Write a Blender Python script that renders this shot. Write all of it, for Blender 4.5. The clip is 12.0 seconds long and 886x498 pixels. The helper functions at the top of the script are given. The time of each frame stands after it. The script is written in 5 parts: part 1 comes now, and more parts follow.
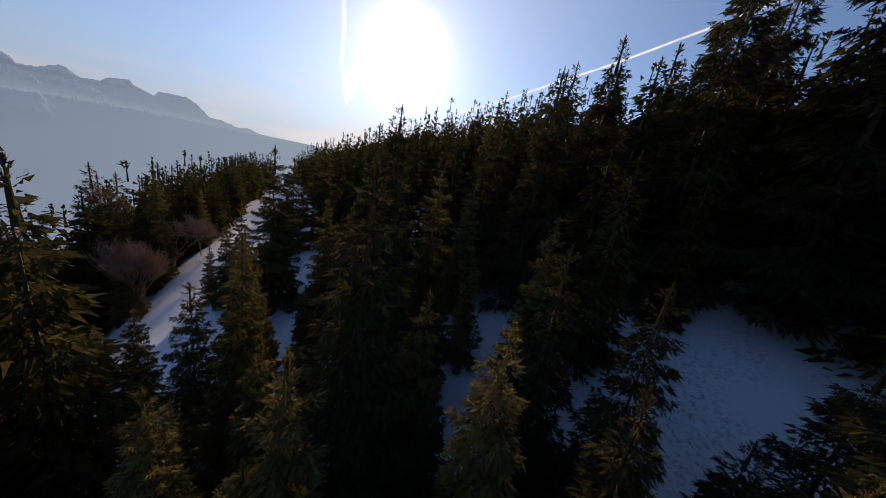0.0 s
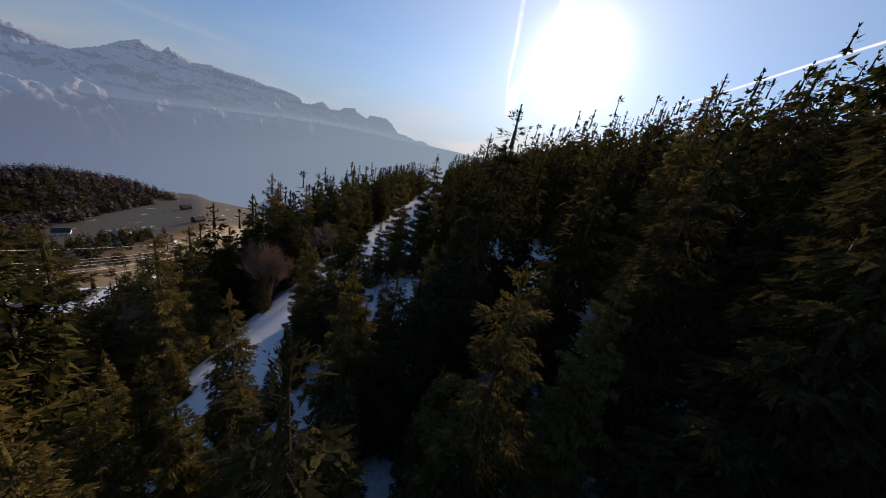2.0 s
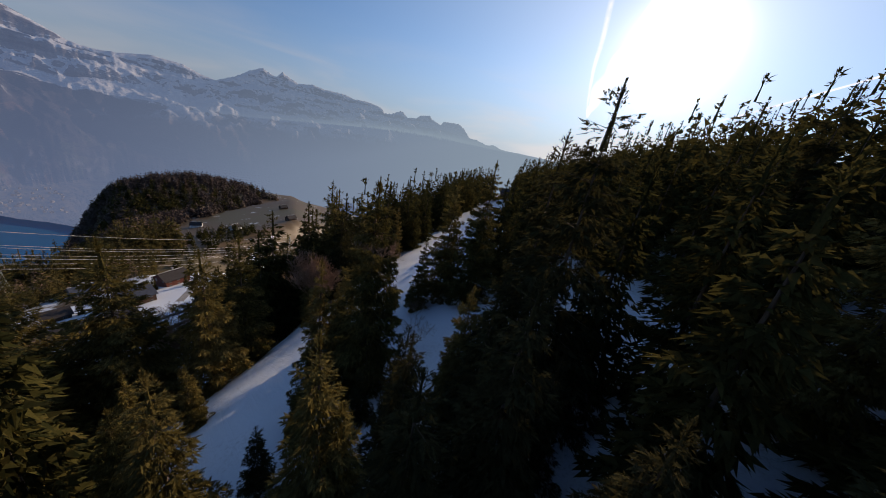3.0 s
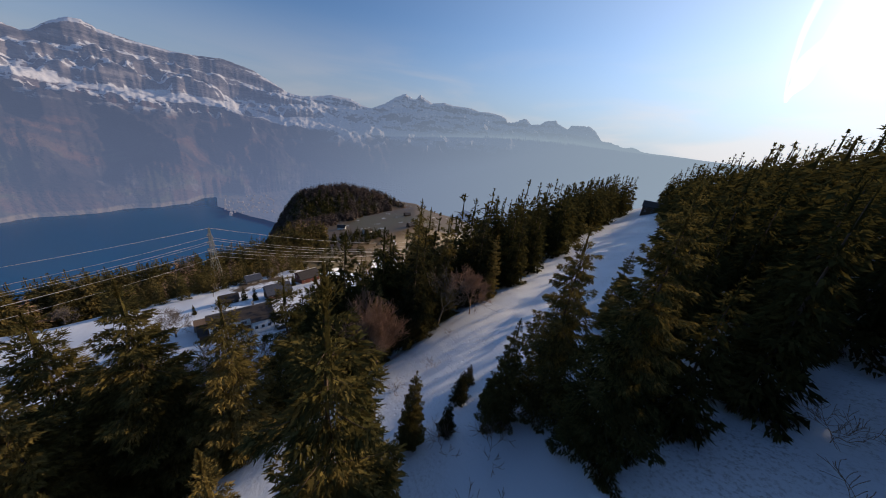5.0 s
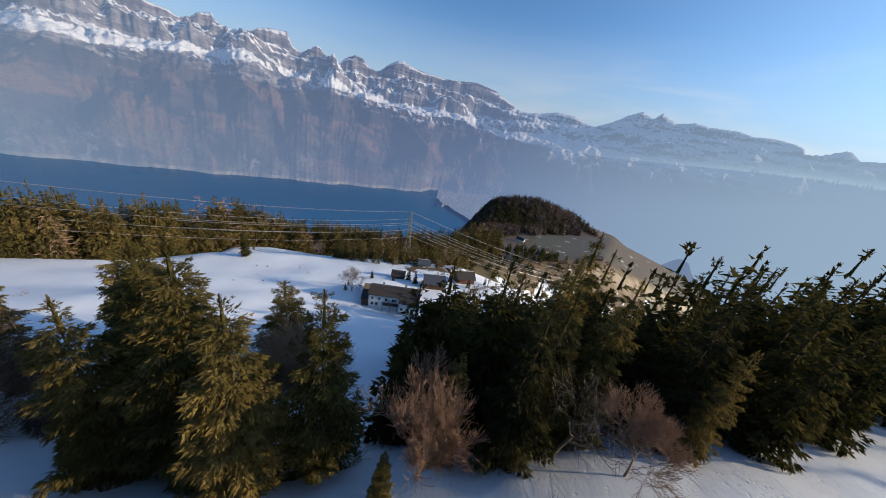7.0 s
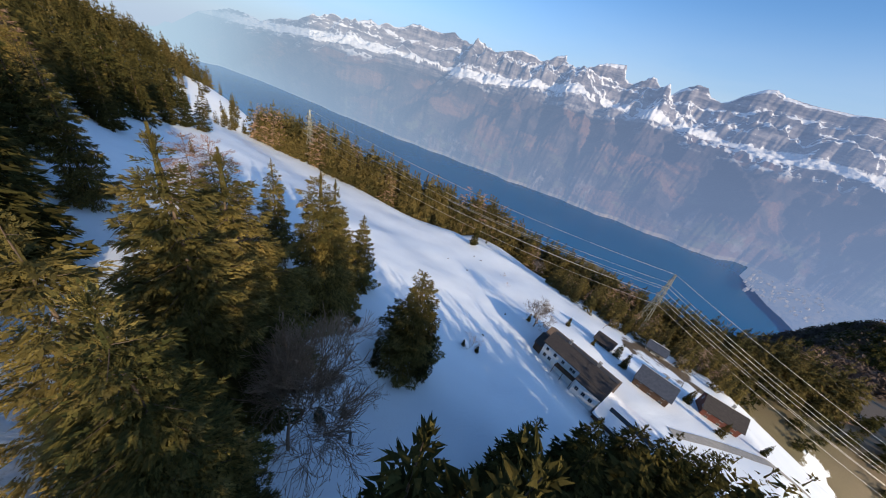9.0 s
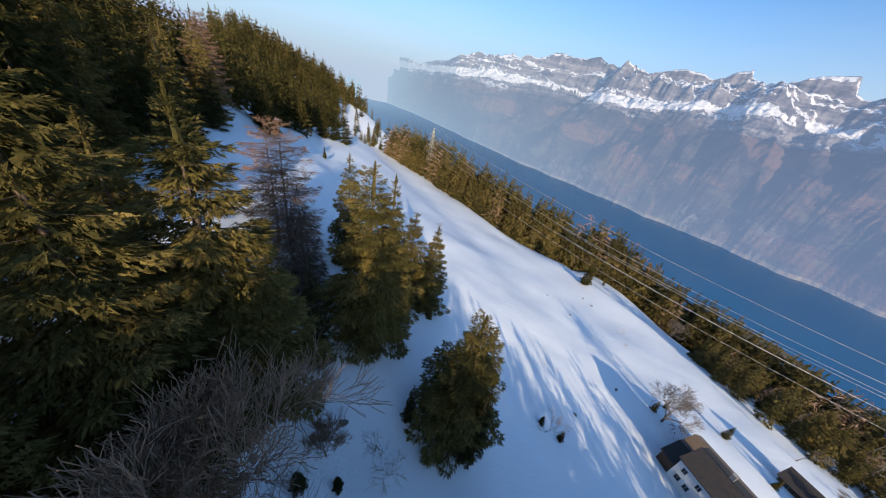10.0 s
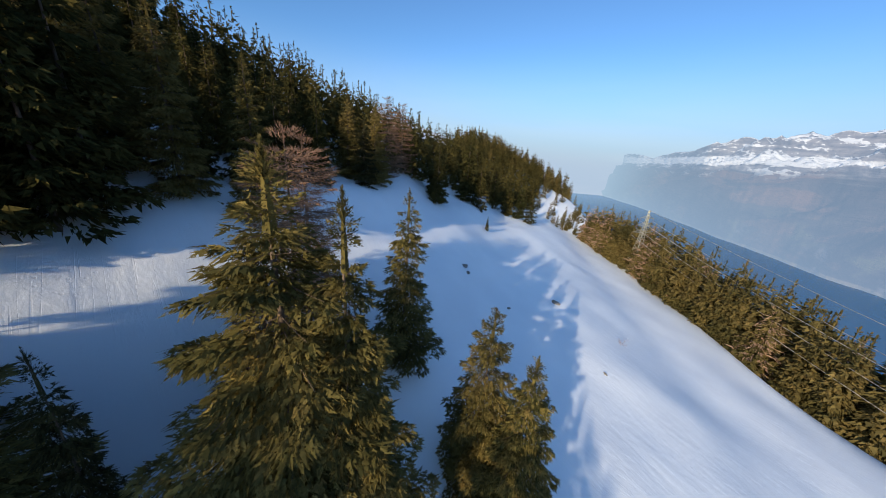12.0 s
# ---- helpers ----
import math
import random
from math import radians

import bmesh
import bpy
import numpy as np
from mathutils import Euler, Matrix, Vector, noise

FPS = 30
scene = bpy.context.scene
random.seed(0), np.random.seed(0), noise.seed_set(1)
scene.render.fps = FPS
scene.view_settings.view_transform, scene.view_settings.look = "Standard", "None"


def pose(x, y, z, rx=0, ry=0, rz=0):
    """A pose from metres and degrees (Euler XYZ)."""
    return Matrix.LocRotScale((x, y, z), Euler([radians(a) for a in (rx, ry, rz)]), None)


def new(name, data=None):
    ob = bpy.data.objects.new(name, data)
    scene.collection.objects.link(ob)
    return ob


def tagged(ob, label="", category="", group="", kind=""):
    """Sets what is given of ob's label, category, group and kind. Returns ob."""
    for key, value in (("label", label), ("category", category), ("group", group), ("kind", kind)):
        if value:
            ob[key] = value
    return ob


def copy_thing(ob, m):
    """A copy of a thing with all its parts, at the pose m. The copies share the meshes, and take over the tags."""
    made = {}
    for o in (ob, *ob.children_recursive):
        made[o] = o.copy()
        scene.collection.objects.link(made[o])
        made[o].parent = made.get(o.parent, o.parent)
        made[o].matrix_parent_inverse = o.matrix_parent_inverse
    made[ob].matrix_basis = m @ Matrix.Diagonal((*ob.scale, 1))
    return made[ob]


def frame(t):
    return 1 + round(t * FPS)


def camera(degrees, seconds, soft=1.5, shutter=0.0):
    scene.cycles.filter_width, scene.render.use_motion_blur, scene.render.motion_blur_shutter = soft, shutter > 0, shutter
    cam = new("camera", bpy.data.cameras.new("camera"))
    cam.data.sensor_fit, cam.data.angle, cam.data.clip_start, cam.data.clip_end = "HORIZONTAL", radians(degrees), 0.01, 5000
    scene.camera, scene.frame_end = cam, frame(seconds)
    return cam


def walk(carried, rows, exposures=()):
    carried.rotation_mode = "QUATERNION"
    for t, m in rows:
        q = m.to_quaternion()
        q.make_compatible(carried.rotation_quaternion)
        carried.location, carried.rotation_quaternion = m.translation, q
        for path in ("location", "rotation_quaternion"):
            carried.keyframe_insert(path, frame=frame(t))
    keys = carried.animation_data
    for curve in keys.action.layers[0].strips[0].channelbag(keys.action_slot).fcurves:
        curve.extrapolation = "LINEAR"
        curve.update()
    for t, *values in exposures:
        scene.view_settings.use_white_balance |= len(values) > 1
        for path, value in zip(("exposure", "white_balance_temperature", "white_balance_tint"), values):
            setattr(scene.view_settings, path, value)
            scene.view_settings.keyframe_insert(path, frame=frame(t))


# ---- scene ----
cam = camera(114.3, 12.0, soft=1.0, shutter=0.05)
walk(cam, [
    (0, pose(0.00, 0.00, 0.00, 75.65, -9.40, 3.84)),
    (0.5, pose(1.02, 3.69, 1.00, 74.81, -9.64, 10.49)),
    (1, pose(1.46, 7.62, 1.84, 73.94, -10.00, 17.54)),
    (1.5, pose(1.10, 11.64, 2.27, 73.38, -10.42, 24.61)),
    (2, pose(0.21, 15.79, 2.89, 72.22, -10.86, 32.70)),
    (2.5, pose(-1.44, 20.00, 3.38, 71.17, -10.65, 40.37)),
    (3, pose(-3.55, 24.01, 3.41, 70.58, -9.84, 46.30)),
    (3.2, pose(-4.54, 24.96, 3.35, 70.15, -9.16, 47.60)),
    (4.8, pose(-16.09, 36.52, 3.57, 69.24, -6.66, 66.00)),
    (5, pose(-17.52, 37.73, 3.56, 68.90, -6.49, 69.04)),
    (5.5, pose(-21.45, 40.47, 3.09, 68.40, -6.79, 77.21)),
    (6, pose(-25.61, 42.92, 2.50, 67.92, -7.31, 86.15)),
    (6.5, pose(-30.73, 44.68, 1.53, 67.14, -8.47, 96.15)),
    (7, pose(-36.29, 46.27, 0.36, 65.91, -10.09, 108.12)),
    (7.2, pose(-39.40, 46.43, 0.05, 65.06, -11.16, 113.22)),
    (8.8, pose(-59.21, 44.45, -4.96, 59.92, -12.51, 156.39)),
    (9, pose(-61.37, 42.49, -6.31, 59.56, -12.55, 161.42)),
    (9.5, pose(-66.72, 36.62, -9.64, 59.05, -11.70, 173.64)),
    (10, pose(-70.92, 29.81, -12.81, 59.41, -9.87, -175.06)),
    (10.5, pose(-74.04, 22.26, -15.86, 61.31, -7.75, -164.84)),
    (11, pose(-75.95, 14.89, -17.96, 64.18, -5.98, -155.27)),
    (11.5, pose(-77.12, 5.80, -20.59, 67.67, -4.94, -145.54)),
    (12, pose(-76.98, -3.52, -23.45, 71.24, -4.66, -135.78)),
], exposures=[(0.0, -0.45, 8300, 24), (3.0, -0.50, 8050, 19), (5.5, -0.25, 7950, 18), (7.0, 0.13, 7500, 11), (9.5, 0.42, 7500, 11), (12.0, 0.35, 7350, 9)])

# ---- light: a low sun over the far end of the valley, hazy clear sky ----
SUN_AZ, SUN_EL = 13.6, 18.2
sun_dir = Vector((-math.sin(radians(SUN_AZ)) * math.cos(radians(SUN_EL)),
                  math.cos(radians(SUN_AZ)) * math.cos(radians(SUN_EL)), math.sin(radians(SUN_EL))))


def make_world():
    w = bpy.data.worlds.new("sky")
    scene.world = w
    w.use_nodes = True
    nt = w.node_tree
    nt.nodes.clear()
    out = nt.nodes.new("ShaderNodeOutputWorld")
    bg = nt.nodes.new("ShaderNodeBackground")
    sky = nt.nodes.new("ShaderNodeTexSky")
    sky.sky_type = "NISHITA"
    sky.sun_disc = False
    sky.sun_elevation = radians(SUN_EL)
    sky.sun_rotation = radians(-SUN_AZ)
    sky.altitude = 1200
    sky.air_density, sky.dust_density, sky.ozone_density = 1.1, 0.35, 3.0
    # the aureole of the sun in the haze
    co = nt.nodes.new("ShaderNodeTexCoord")
    dot = nt.nodes.new("ShaderNodeVectorMath")
    dot.operation = "DOT_PRODUCT"
    dot.inputs[1].default_value = sun_dir
    nt.links.new(co.outputs["Generated"], dot.inputs[0])
    last = None
    for power, strength, colour in ((500, 45.0, (1.0, 0.98, 0.95)), (110, 4.5, (1.0, 0.97, 0.95)), (14, 2.3, (1.0, 0.97, 0.95)), (3, 3.2, (0.64, 0.95, 1.20))):
        mx = nt.nodes.new("ShaderNodeMath")
        mx.operation = "MAXIMUM"
        mx.inputs[1].default_value = 0.0
        nt.links.new(dot.outputs["Value"], mx.inputs[0])
        pw = nt.nodes.new("ShaderNodeMath")
        pw.operation = "POWER"
        pw.inputs[1].default_value = power
        nt.links.new(mx.outputs[0], pw.inputs[0])
        sc = nt.nodes.new("ShaderNodeVectorMath")
        sc.operation = "SCALE"
        sc.inputs[0].default_value = [c * strength for c in colour]
        nt.links.new(pw.outputs[0], sc.inputs["Scale"])
        if last is None:
            last = sc
        else:
            ad = nt.nodes.new("ShaderNodeVectorMath")
            nt.links.new(last.outputs[0], ad.inputs[0])
            nt.links.new(sc.outputs[0], ad.inputs[1])
            last = ad
    ad = nt.nodes.new("ShaderNodeVectorMath")
    nt.links.new(last.outputs[0], ad.inputs[1])
    # pale blue haze low over the horizon
    sep = nt.nodes.new("ShaderNodeSeparateXYZ")
    nt.links.new(co.outputs["Generated"], sep.inputs[0])
    low = nt.nodes.new("ShaderNodeMapRange")
    low.interpolation_type = "SMOOTHSTEP"
    for i, v in enumerate((0.30, -0.02, 0.0, 0.97)):
        low.inputs[i + 1].default_value = v
    nt.links.new(sep.outputs[2], low.inputs[0])
    hz = nt.nodes.new("ShaderNodeMix")
    hz.data_type = "RGBA"
    hz.inputs[7].default_value = (2.75, 3.75, 5.4, 1)
    nt.links.new(low.outputs[0], hz.inputs[0])
    deep = nt.nodes.new("ShaderNodeVectorMath")
    deep.operation = "MULTIPLY"
    deep.inputs[1].default_value = (0.64, 1.0, 1.36)
    nt.links.new(sky.outputs[0], deep.inputs[0])
    nt.links.new(deep.outputs[0], hz.inputs[6])
    # thin cirrus, drawn out level, thicker towards the horizon
    flat = nt.nodes.new("ShaderNodeMapping")
    flat.inputs["Scale"].default_value = (1.6, 1.6, 9.0)
    flat.inputs["Rotation"].default_value = (radians(8), radians(10), 0)
    nt.links.new(co.outputs["Generated"], flat.inputs[0])
    ice = nt.nodes.new("ShaderNodeTexNoise")
    ice.inputs["Scale"].default_value, ice.inputs["Detail"].default_value, ice.inputs["Distortion"].default_value = 1.3, 5.0, 0.5
    nt.links.new(flat.outputs[0], ice.inputs["Vector"])
    veil = nt.nodes.new("ShaderNodeMapRange")
    veil.interpolation_type = "SMOOTHSTEP"
    for i, v in enumerate((0.42, 0.66, 0.0, 0.85)):
        veil.inputs[i + 1].default_value = v
    nt.links.new(ice.outputs["Fac"], veil.inputs[0])
    cirrus = nt.nodes.new("ShaderNodeMix")
    cirrus.data_type = "RGBA"
    cirrus.inputs[7].default_value = (5.2, 5.6, 6.4, 1)
    near_sun = nt.nodes.new("ShaderNodeMapRange")
    for i, v in enumerate((-0.1, 0.8, 0.12, 1.0)):
        near_sun.inputs[i + 1].default_value = v
    nt.links.new(dot.outputs["Value"], near_sun.inputs[0])
    part_veil = nt.nodes.new("ShaderNodeMath")
    part_veil.operation = "MULTIPLY"
    nt.links.new(veil.outputs[0], part_veil.inputs[0])
    nt.links.new(near_sun.outputs[0], part_veil.inputs[1])
    thick = nt.nodes.new("ShaderNodeMath")
    thick.operation = "MULTIPLY"
    nt.links.new(part_veil.outputs[0], thick.inputs[0])
    nt.links.new(low.outputs[0], thick.inputs[1])
    nt.links.new(thick.outputs[0], cirrus.inputs[0])
    nt.links.new(hz.outputs[2], cirrus.inputs[6])
    nt.links.new(cirrus.outputs[2], ad.inputs[0])
    nt.links.new(ad.outputs[0], bg.inputs["Color"])
    bg.inputs["Strength"].default_value = 0.12
    nt.links.new(bg.outputs[0], out.inputs[0])


make_world()
sun = new("sun", bpy.data.lights.new("sun", "SUN"))
sun.data.energy, sun.data.angle, sun.data.color = 5.0, radians(0.6), (1.0, 0.86, 0.68)
sun.rotation_euler = (-sun_dir).to_track_quat("-Z", "Y").to_euler()

# ---- materials ----
class Nodes:
    """Short-hand for building one node material."""

    def __init__(self, name, rough=0.8, metal=0.0, spec=0.3):
        self.m = bpy.data.materials.new(name)
        self.m.use_nodes = True
        self.t = self.m.node_tree
        self.b = self.t.nodes["Principled BSDF"]
        self.b.inputs["Roughness"].default_value = rough
        self.b.inputs["Metallic"].default_value = metal
        self.b.inputs["Specular IOR Level"].default_value = spec
        self.pos = self.add("ShaderNodeNewGeometry").outputs["Position"]
        self.obj = self.add("ShaderNodeTexCoord").outputs["Object"]

    def add(self, kind, **props):
        n = self.t.nodes.new(kind)
        for k, v in props.items():
            setattr(n, k, v)
        return n

    def put(self, value, socket):
        if hasattr(value, "is_output"):
            self.t.links.new(value, socket)
        else:
            socket.default_value = value

    def noise(self, scale, detail=4.0, rough=0.55, co=None, stretch=None, dist=0.0):
        n = self.add("ShaderNodeTexNoise")
        n.inputs["Scale"].default_value = scale
        n.inputs["Detail"].default_value = detail
        n.inputs["Roughness"].default_value = rough
        n.inputs["Distortion"].default_value = dist
        src = self.pos if co is None else co
        if stretch:
            mp = self.add("ShaderNodeMapping")
            mp.inputs["Scale"].default_value = stretch
            self.t.links.new(src, mp.inputs[0])
            src = mp.outputs[0]
        self.t.links.new(src, n.inputs["Vector"])
        return n.outputs["Fac"]

    def ramp(self, fac, stops):
        n = self.add("ShaderNodeValToRGB")
        r = n.color_ramp
        while len(r.elements) < len(stops):
            r.elements.new(0.5)
        for e, (p, c) in zip(r.elements, stops):
            e.position = p
            e.color = (c, c, c, 1) if isinstance(c, (int, float)) else (*c, 1)
        self.t.links.new(fac, n.inputs[0])
        return n.outputs[0]

    def mix(self, fac, a, b, kind="MIX"):
        n = self.add("ShaderNodeMix", data_type="RGBA", blend_type=kind)
        self.put(fac, n.inputs[0])
        self.put(a if hasattr(a, "is_output") else (*a, 1), n.inputs[6])
        self.put(b if hasattr(b, "is_output") else (*b, 1), n.inputs[7])
        return n.outputs[2]

    def math(self, op, a, b=0.0, clamp=False):
        n = self.add("ShaderNodeMath", operation=op, use_clamp=clamp)
        self.put(a, n.inputs[0])
        self.put(b, n.inputs[1])
        return n.outputs[0]

    def range(self, v, a, b, c=0.0, d=1.0):
        n = self.add("ShaderNodeMapRange", interpolation_type="SMOOTHSTEP")
        self.put(v, n.inputs[0])
        for i, x in enumerate((a, b, c, d)):
            n.inputs[i + 1].default_value = x
        return n.outputs[0]

    def xyz(self, v):
        n = self.add("ShaderNodeSeparateXYZ")
        self.t.links.new(v, n.inputs[0])
        return n.outputs

    def bump(self, height, strength=0.3, distance=0.05):
        n = self.add("ShaderNodeBump")
        n.inputs["Strength"].default_value = strength
        n.inputs["Distance"].default_value = distance
        self.t.links.new(height, n.inputs["Height"])
        self.t.links.new(n.outputs[0], self.b.inputs["Normal"])
        return n

    def attr(self, name):
        return self.add("ShaderNodeAttribute", attribute_name=name).outputs["Fac"]

    def colour(self, c):
        self.put(c if hasattr(c, "is_output") else (*c, 1), self.b.inputs["Base Color"])
        return self.m


def plain(name, a, b, scale=3.0, rough=0.8, metal=0.0, bump=0.15, obj=True, detail=5.0, stretch=None):
    """A surface that wavers between two colours at two scales, with a fine relief."""
    n = Nodes(name, rough, metal)
    co = n.obj if obj else n.pos
    big = n.noise(scale, detail, co=co, stretch=stretch)
    fine = n.noise(scale * 9, 3.0, co=co, stretch=stretch)
    mixed = n.math("ADD", n.math("MULTIPLY", big, 0.7), n.math("MULTIPLY", fine, 0.3))
    if bump:
        n.bump(fine, bump, 0.02)
    return n.colour(n.ramp(mixed, ((0.3, a), (0.7, b))))


def make_snow_ground():
    n = Nodes("snowy_ground", 0.55, 0.0, 0.25)
    snow = n.attr("snow")
    wood = n.attr("wood")
    big = n.noise(0.035, 3.0)
    mid = n.noise(0.5, 5.0)
    fine = n.noise(6.0, 4.0)
    drift = n.noise(0.25, 5.0, stretch=(1.0, 2.6, 1.0), dist=0.6)
    white = n.mix(n.range(big, 0.35, 0.7), (0.79, 0.85, 0.90), (0.71, 0.77, 0.83))
    white = n.mix(n.range(fine, 0.62, 0.8, 0.0, 0.25), white, (0.60, 0.60, 0.60))
    # litter of needles and twigs under the trees
    litter = n.math("MULTIPLY", n.math("MULTIPLY", wood, n.range(n.noise(0.12, 3.0), 0.42, 0.62)), n.range(n.noise(3.2, 7.0, 0.75), 0.46, 0.72))
    white = n.mix(n.math("MULTIPLY", litter, 0.75), white, (0.10, 0.075, 0.05))
    grass = n.mix(n.noise(0.02, 4.0), (0.080, 0.052, 0.030), (0.130, 0.086, 0.050))
    grass = n.mix(n.range(n.noise(0.008, 3.0), 0.45, 0.62), grass, (0.095, 0.088, 0.042))
    grass = n.mix(n.range(fine, 0.3, 0.8), grass, (0.13, 0.10, 0.06))
    edge = n.math("ADD", snow, n.math("MULTIPLY", n.math("SUBTRACT", n.noise(0.045, 6.0, 0.6), 0.5), 1.5))
    cover = n.range(edge, 0.46, 0.54)
    relief = n.math("ADD", n.math("MULTIPLY", drift, 0.7), n.math("MULTIPLY", mid, 0.5))
    relief = n.math("ADD", relief, n.math("MULTIPLY", fine, 0.10))
    # footprints on the run, old ski tracks across the slope
    prints = n.add("ShaderNodeTexVoronoi")
    prints.inputs["Scale"].default_value = 1.5
    n.t.links.new(n.pos, prints.inputs["Vector"])
    dent = n.math("MULTIPLY", n.math("MULTIPLY", n.range(prints.outputs["Distance"], 0.28, 0.12), n.range(n.noise(0.35, 3.0), 0.42, 0.6)), n.attr("trodden"))
    relief = n.math("SUBTRACT", relief, n.math("MULTIPLY", dent, 1.1))
    turn = n.add("ShaderNodeMapping")
    turn.inputs["Rotation"].default_value = (0, 0, radians(48))
    turn.inputs["Scale"].default_value = (0.05, 1.0, 0.0)
    n.t.links.new(n.pos, turn.inputs[0])
    trail = n.noise(0.35, 2.0, 0.5, co=turn.outputs[0], dist=1.4)
    relief = n.math("SUBTRACT", relief, n.math("MULTIPLY", n.range(n.math("ABSOLUTE", n.math("SUBTRACT", trail, 0.55)), 0.010, 0.0), 0.07))
    n.bump(relief, 0.32, 0.30)
    white = n.mix(n.math("MULTIPLY", dent, 0.5), white, (0.62, 0.66, 0.72))
    return n.colour(n.mix(cover, grass, white))


def make_water():
    n = Nodes("lake_water", 0.22, 0.0, 0.5)
    n.bump(n.noise(0.05, 4.0, stretch=(1.0, 2.0, 1.0)), 0.12, 1.0)
    n.colour(n.mix(n.noise(0.0012, 3.0), (0.008, 0.090, 0.215), (0.014, 0.115, 0.250)))
    # haze over its far kilometres, painted as pale blue emission growing with distance
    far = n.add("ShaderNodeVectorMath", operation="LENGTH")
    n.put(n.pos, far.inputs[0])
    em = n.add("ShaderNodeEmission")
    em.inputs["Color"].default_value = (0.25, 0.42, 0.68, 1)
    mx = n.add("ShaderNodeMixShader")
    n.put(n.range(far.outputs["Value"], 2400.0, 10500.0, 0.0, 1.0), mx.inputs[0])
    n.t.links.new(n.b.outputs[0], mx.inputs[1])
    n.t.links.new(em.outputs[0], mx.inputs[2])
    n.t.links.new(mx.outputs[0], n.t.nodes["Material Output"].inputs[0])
    return n.m


def make_foliage(name, deep, light, dry, needles=False):
    n = Nodes(name, 0.95, 0.0, 0.0)
    geo = n.add("ShaderNodeNewGeometry")
    isle = geo.outputs["Random Per Island"]
    own = n.add("ShaderNodeObjectInfo").outputs["Random"]
    c = n.mix(n.range(isle, 0.0, 1.0), deep, light)
    c = n.mix(n.math("MULTIPLY", n.range(n.noise(0.55, 3.0, co=n.obj), 0.5, 0.72), 0.8), c, dry)
    c = n.mix(n.math("MULTIPLY", own, 0.45), c, dry)
    c = n.mix(n.range(n.noise(7.0, 2.0, co=n.obj), 0.4, 0.8, 0.0, 0.5), c, deep)
    c = n.mix(n.range(n.noise(0.085, 2.0), 0.42, 0.62, 0.0, 0.6), c, deep)
    n.colour(c)
    # thin sprays let some light through
    thin = n.add("ShaderNodeBsdfTranslucent")
    n.put(n.mix(0.5, c, light), thin.inputs["Color"])
    mx = n.add("ShaderNodeMixShader")
    mx.inputs[0].default_value = 0.28
    n.t.links.new(n.b.outputs[0], mx.inputs[1])
    n.t.links.new(thin.outputs[0], mx.inputs[2])
    if needles:
        # gaps between the needles of a spray
        gap = n.add("ShaderNodeMixShader")
        n.put(n.range(n.noise(11.0, 2.0, 0.6, co=n.obj), 0.56, 0.585), gap.inputs[0])
        n.t.links.new(mx.outputs[0], gap.inputs[1])
        n.t.links.new(n.add("ShaderNodeBsdfTransparent").outputs[0], gap.inputs[2])
        mx = gap
    n.t.links.new(mx.outputs[0], n.t.nodes["Material Output"].inputs[0])
    return n.m


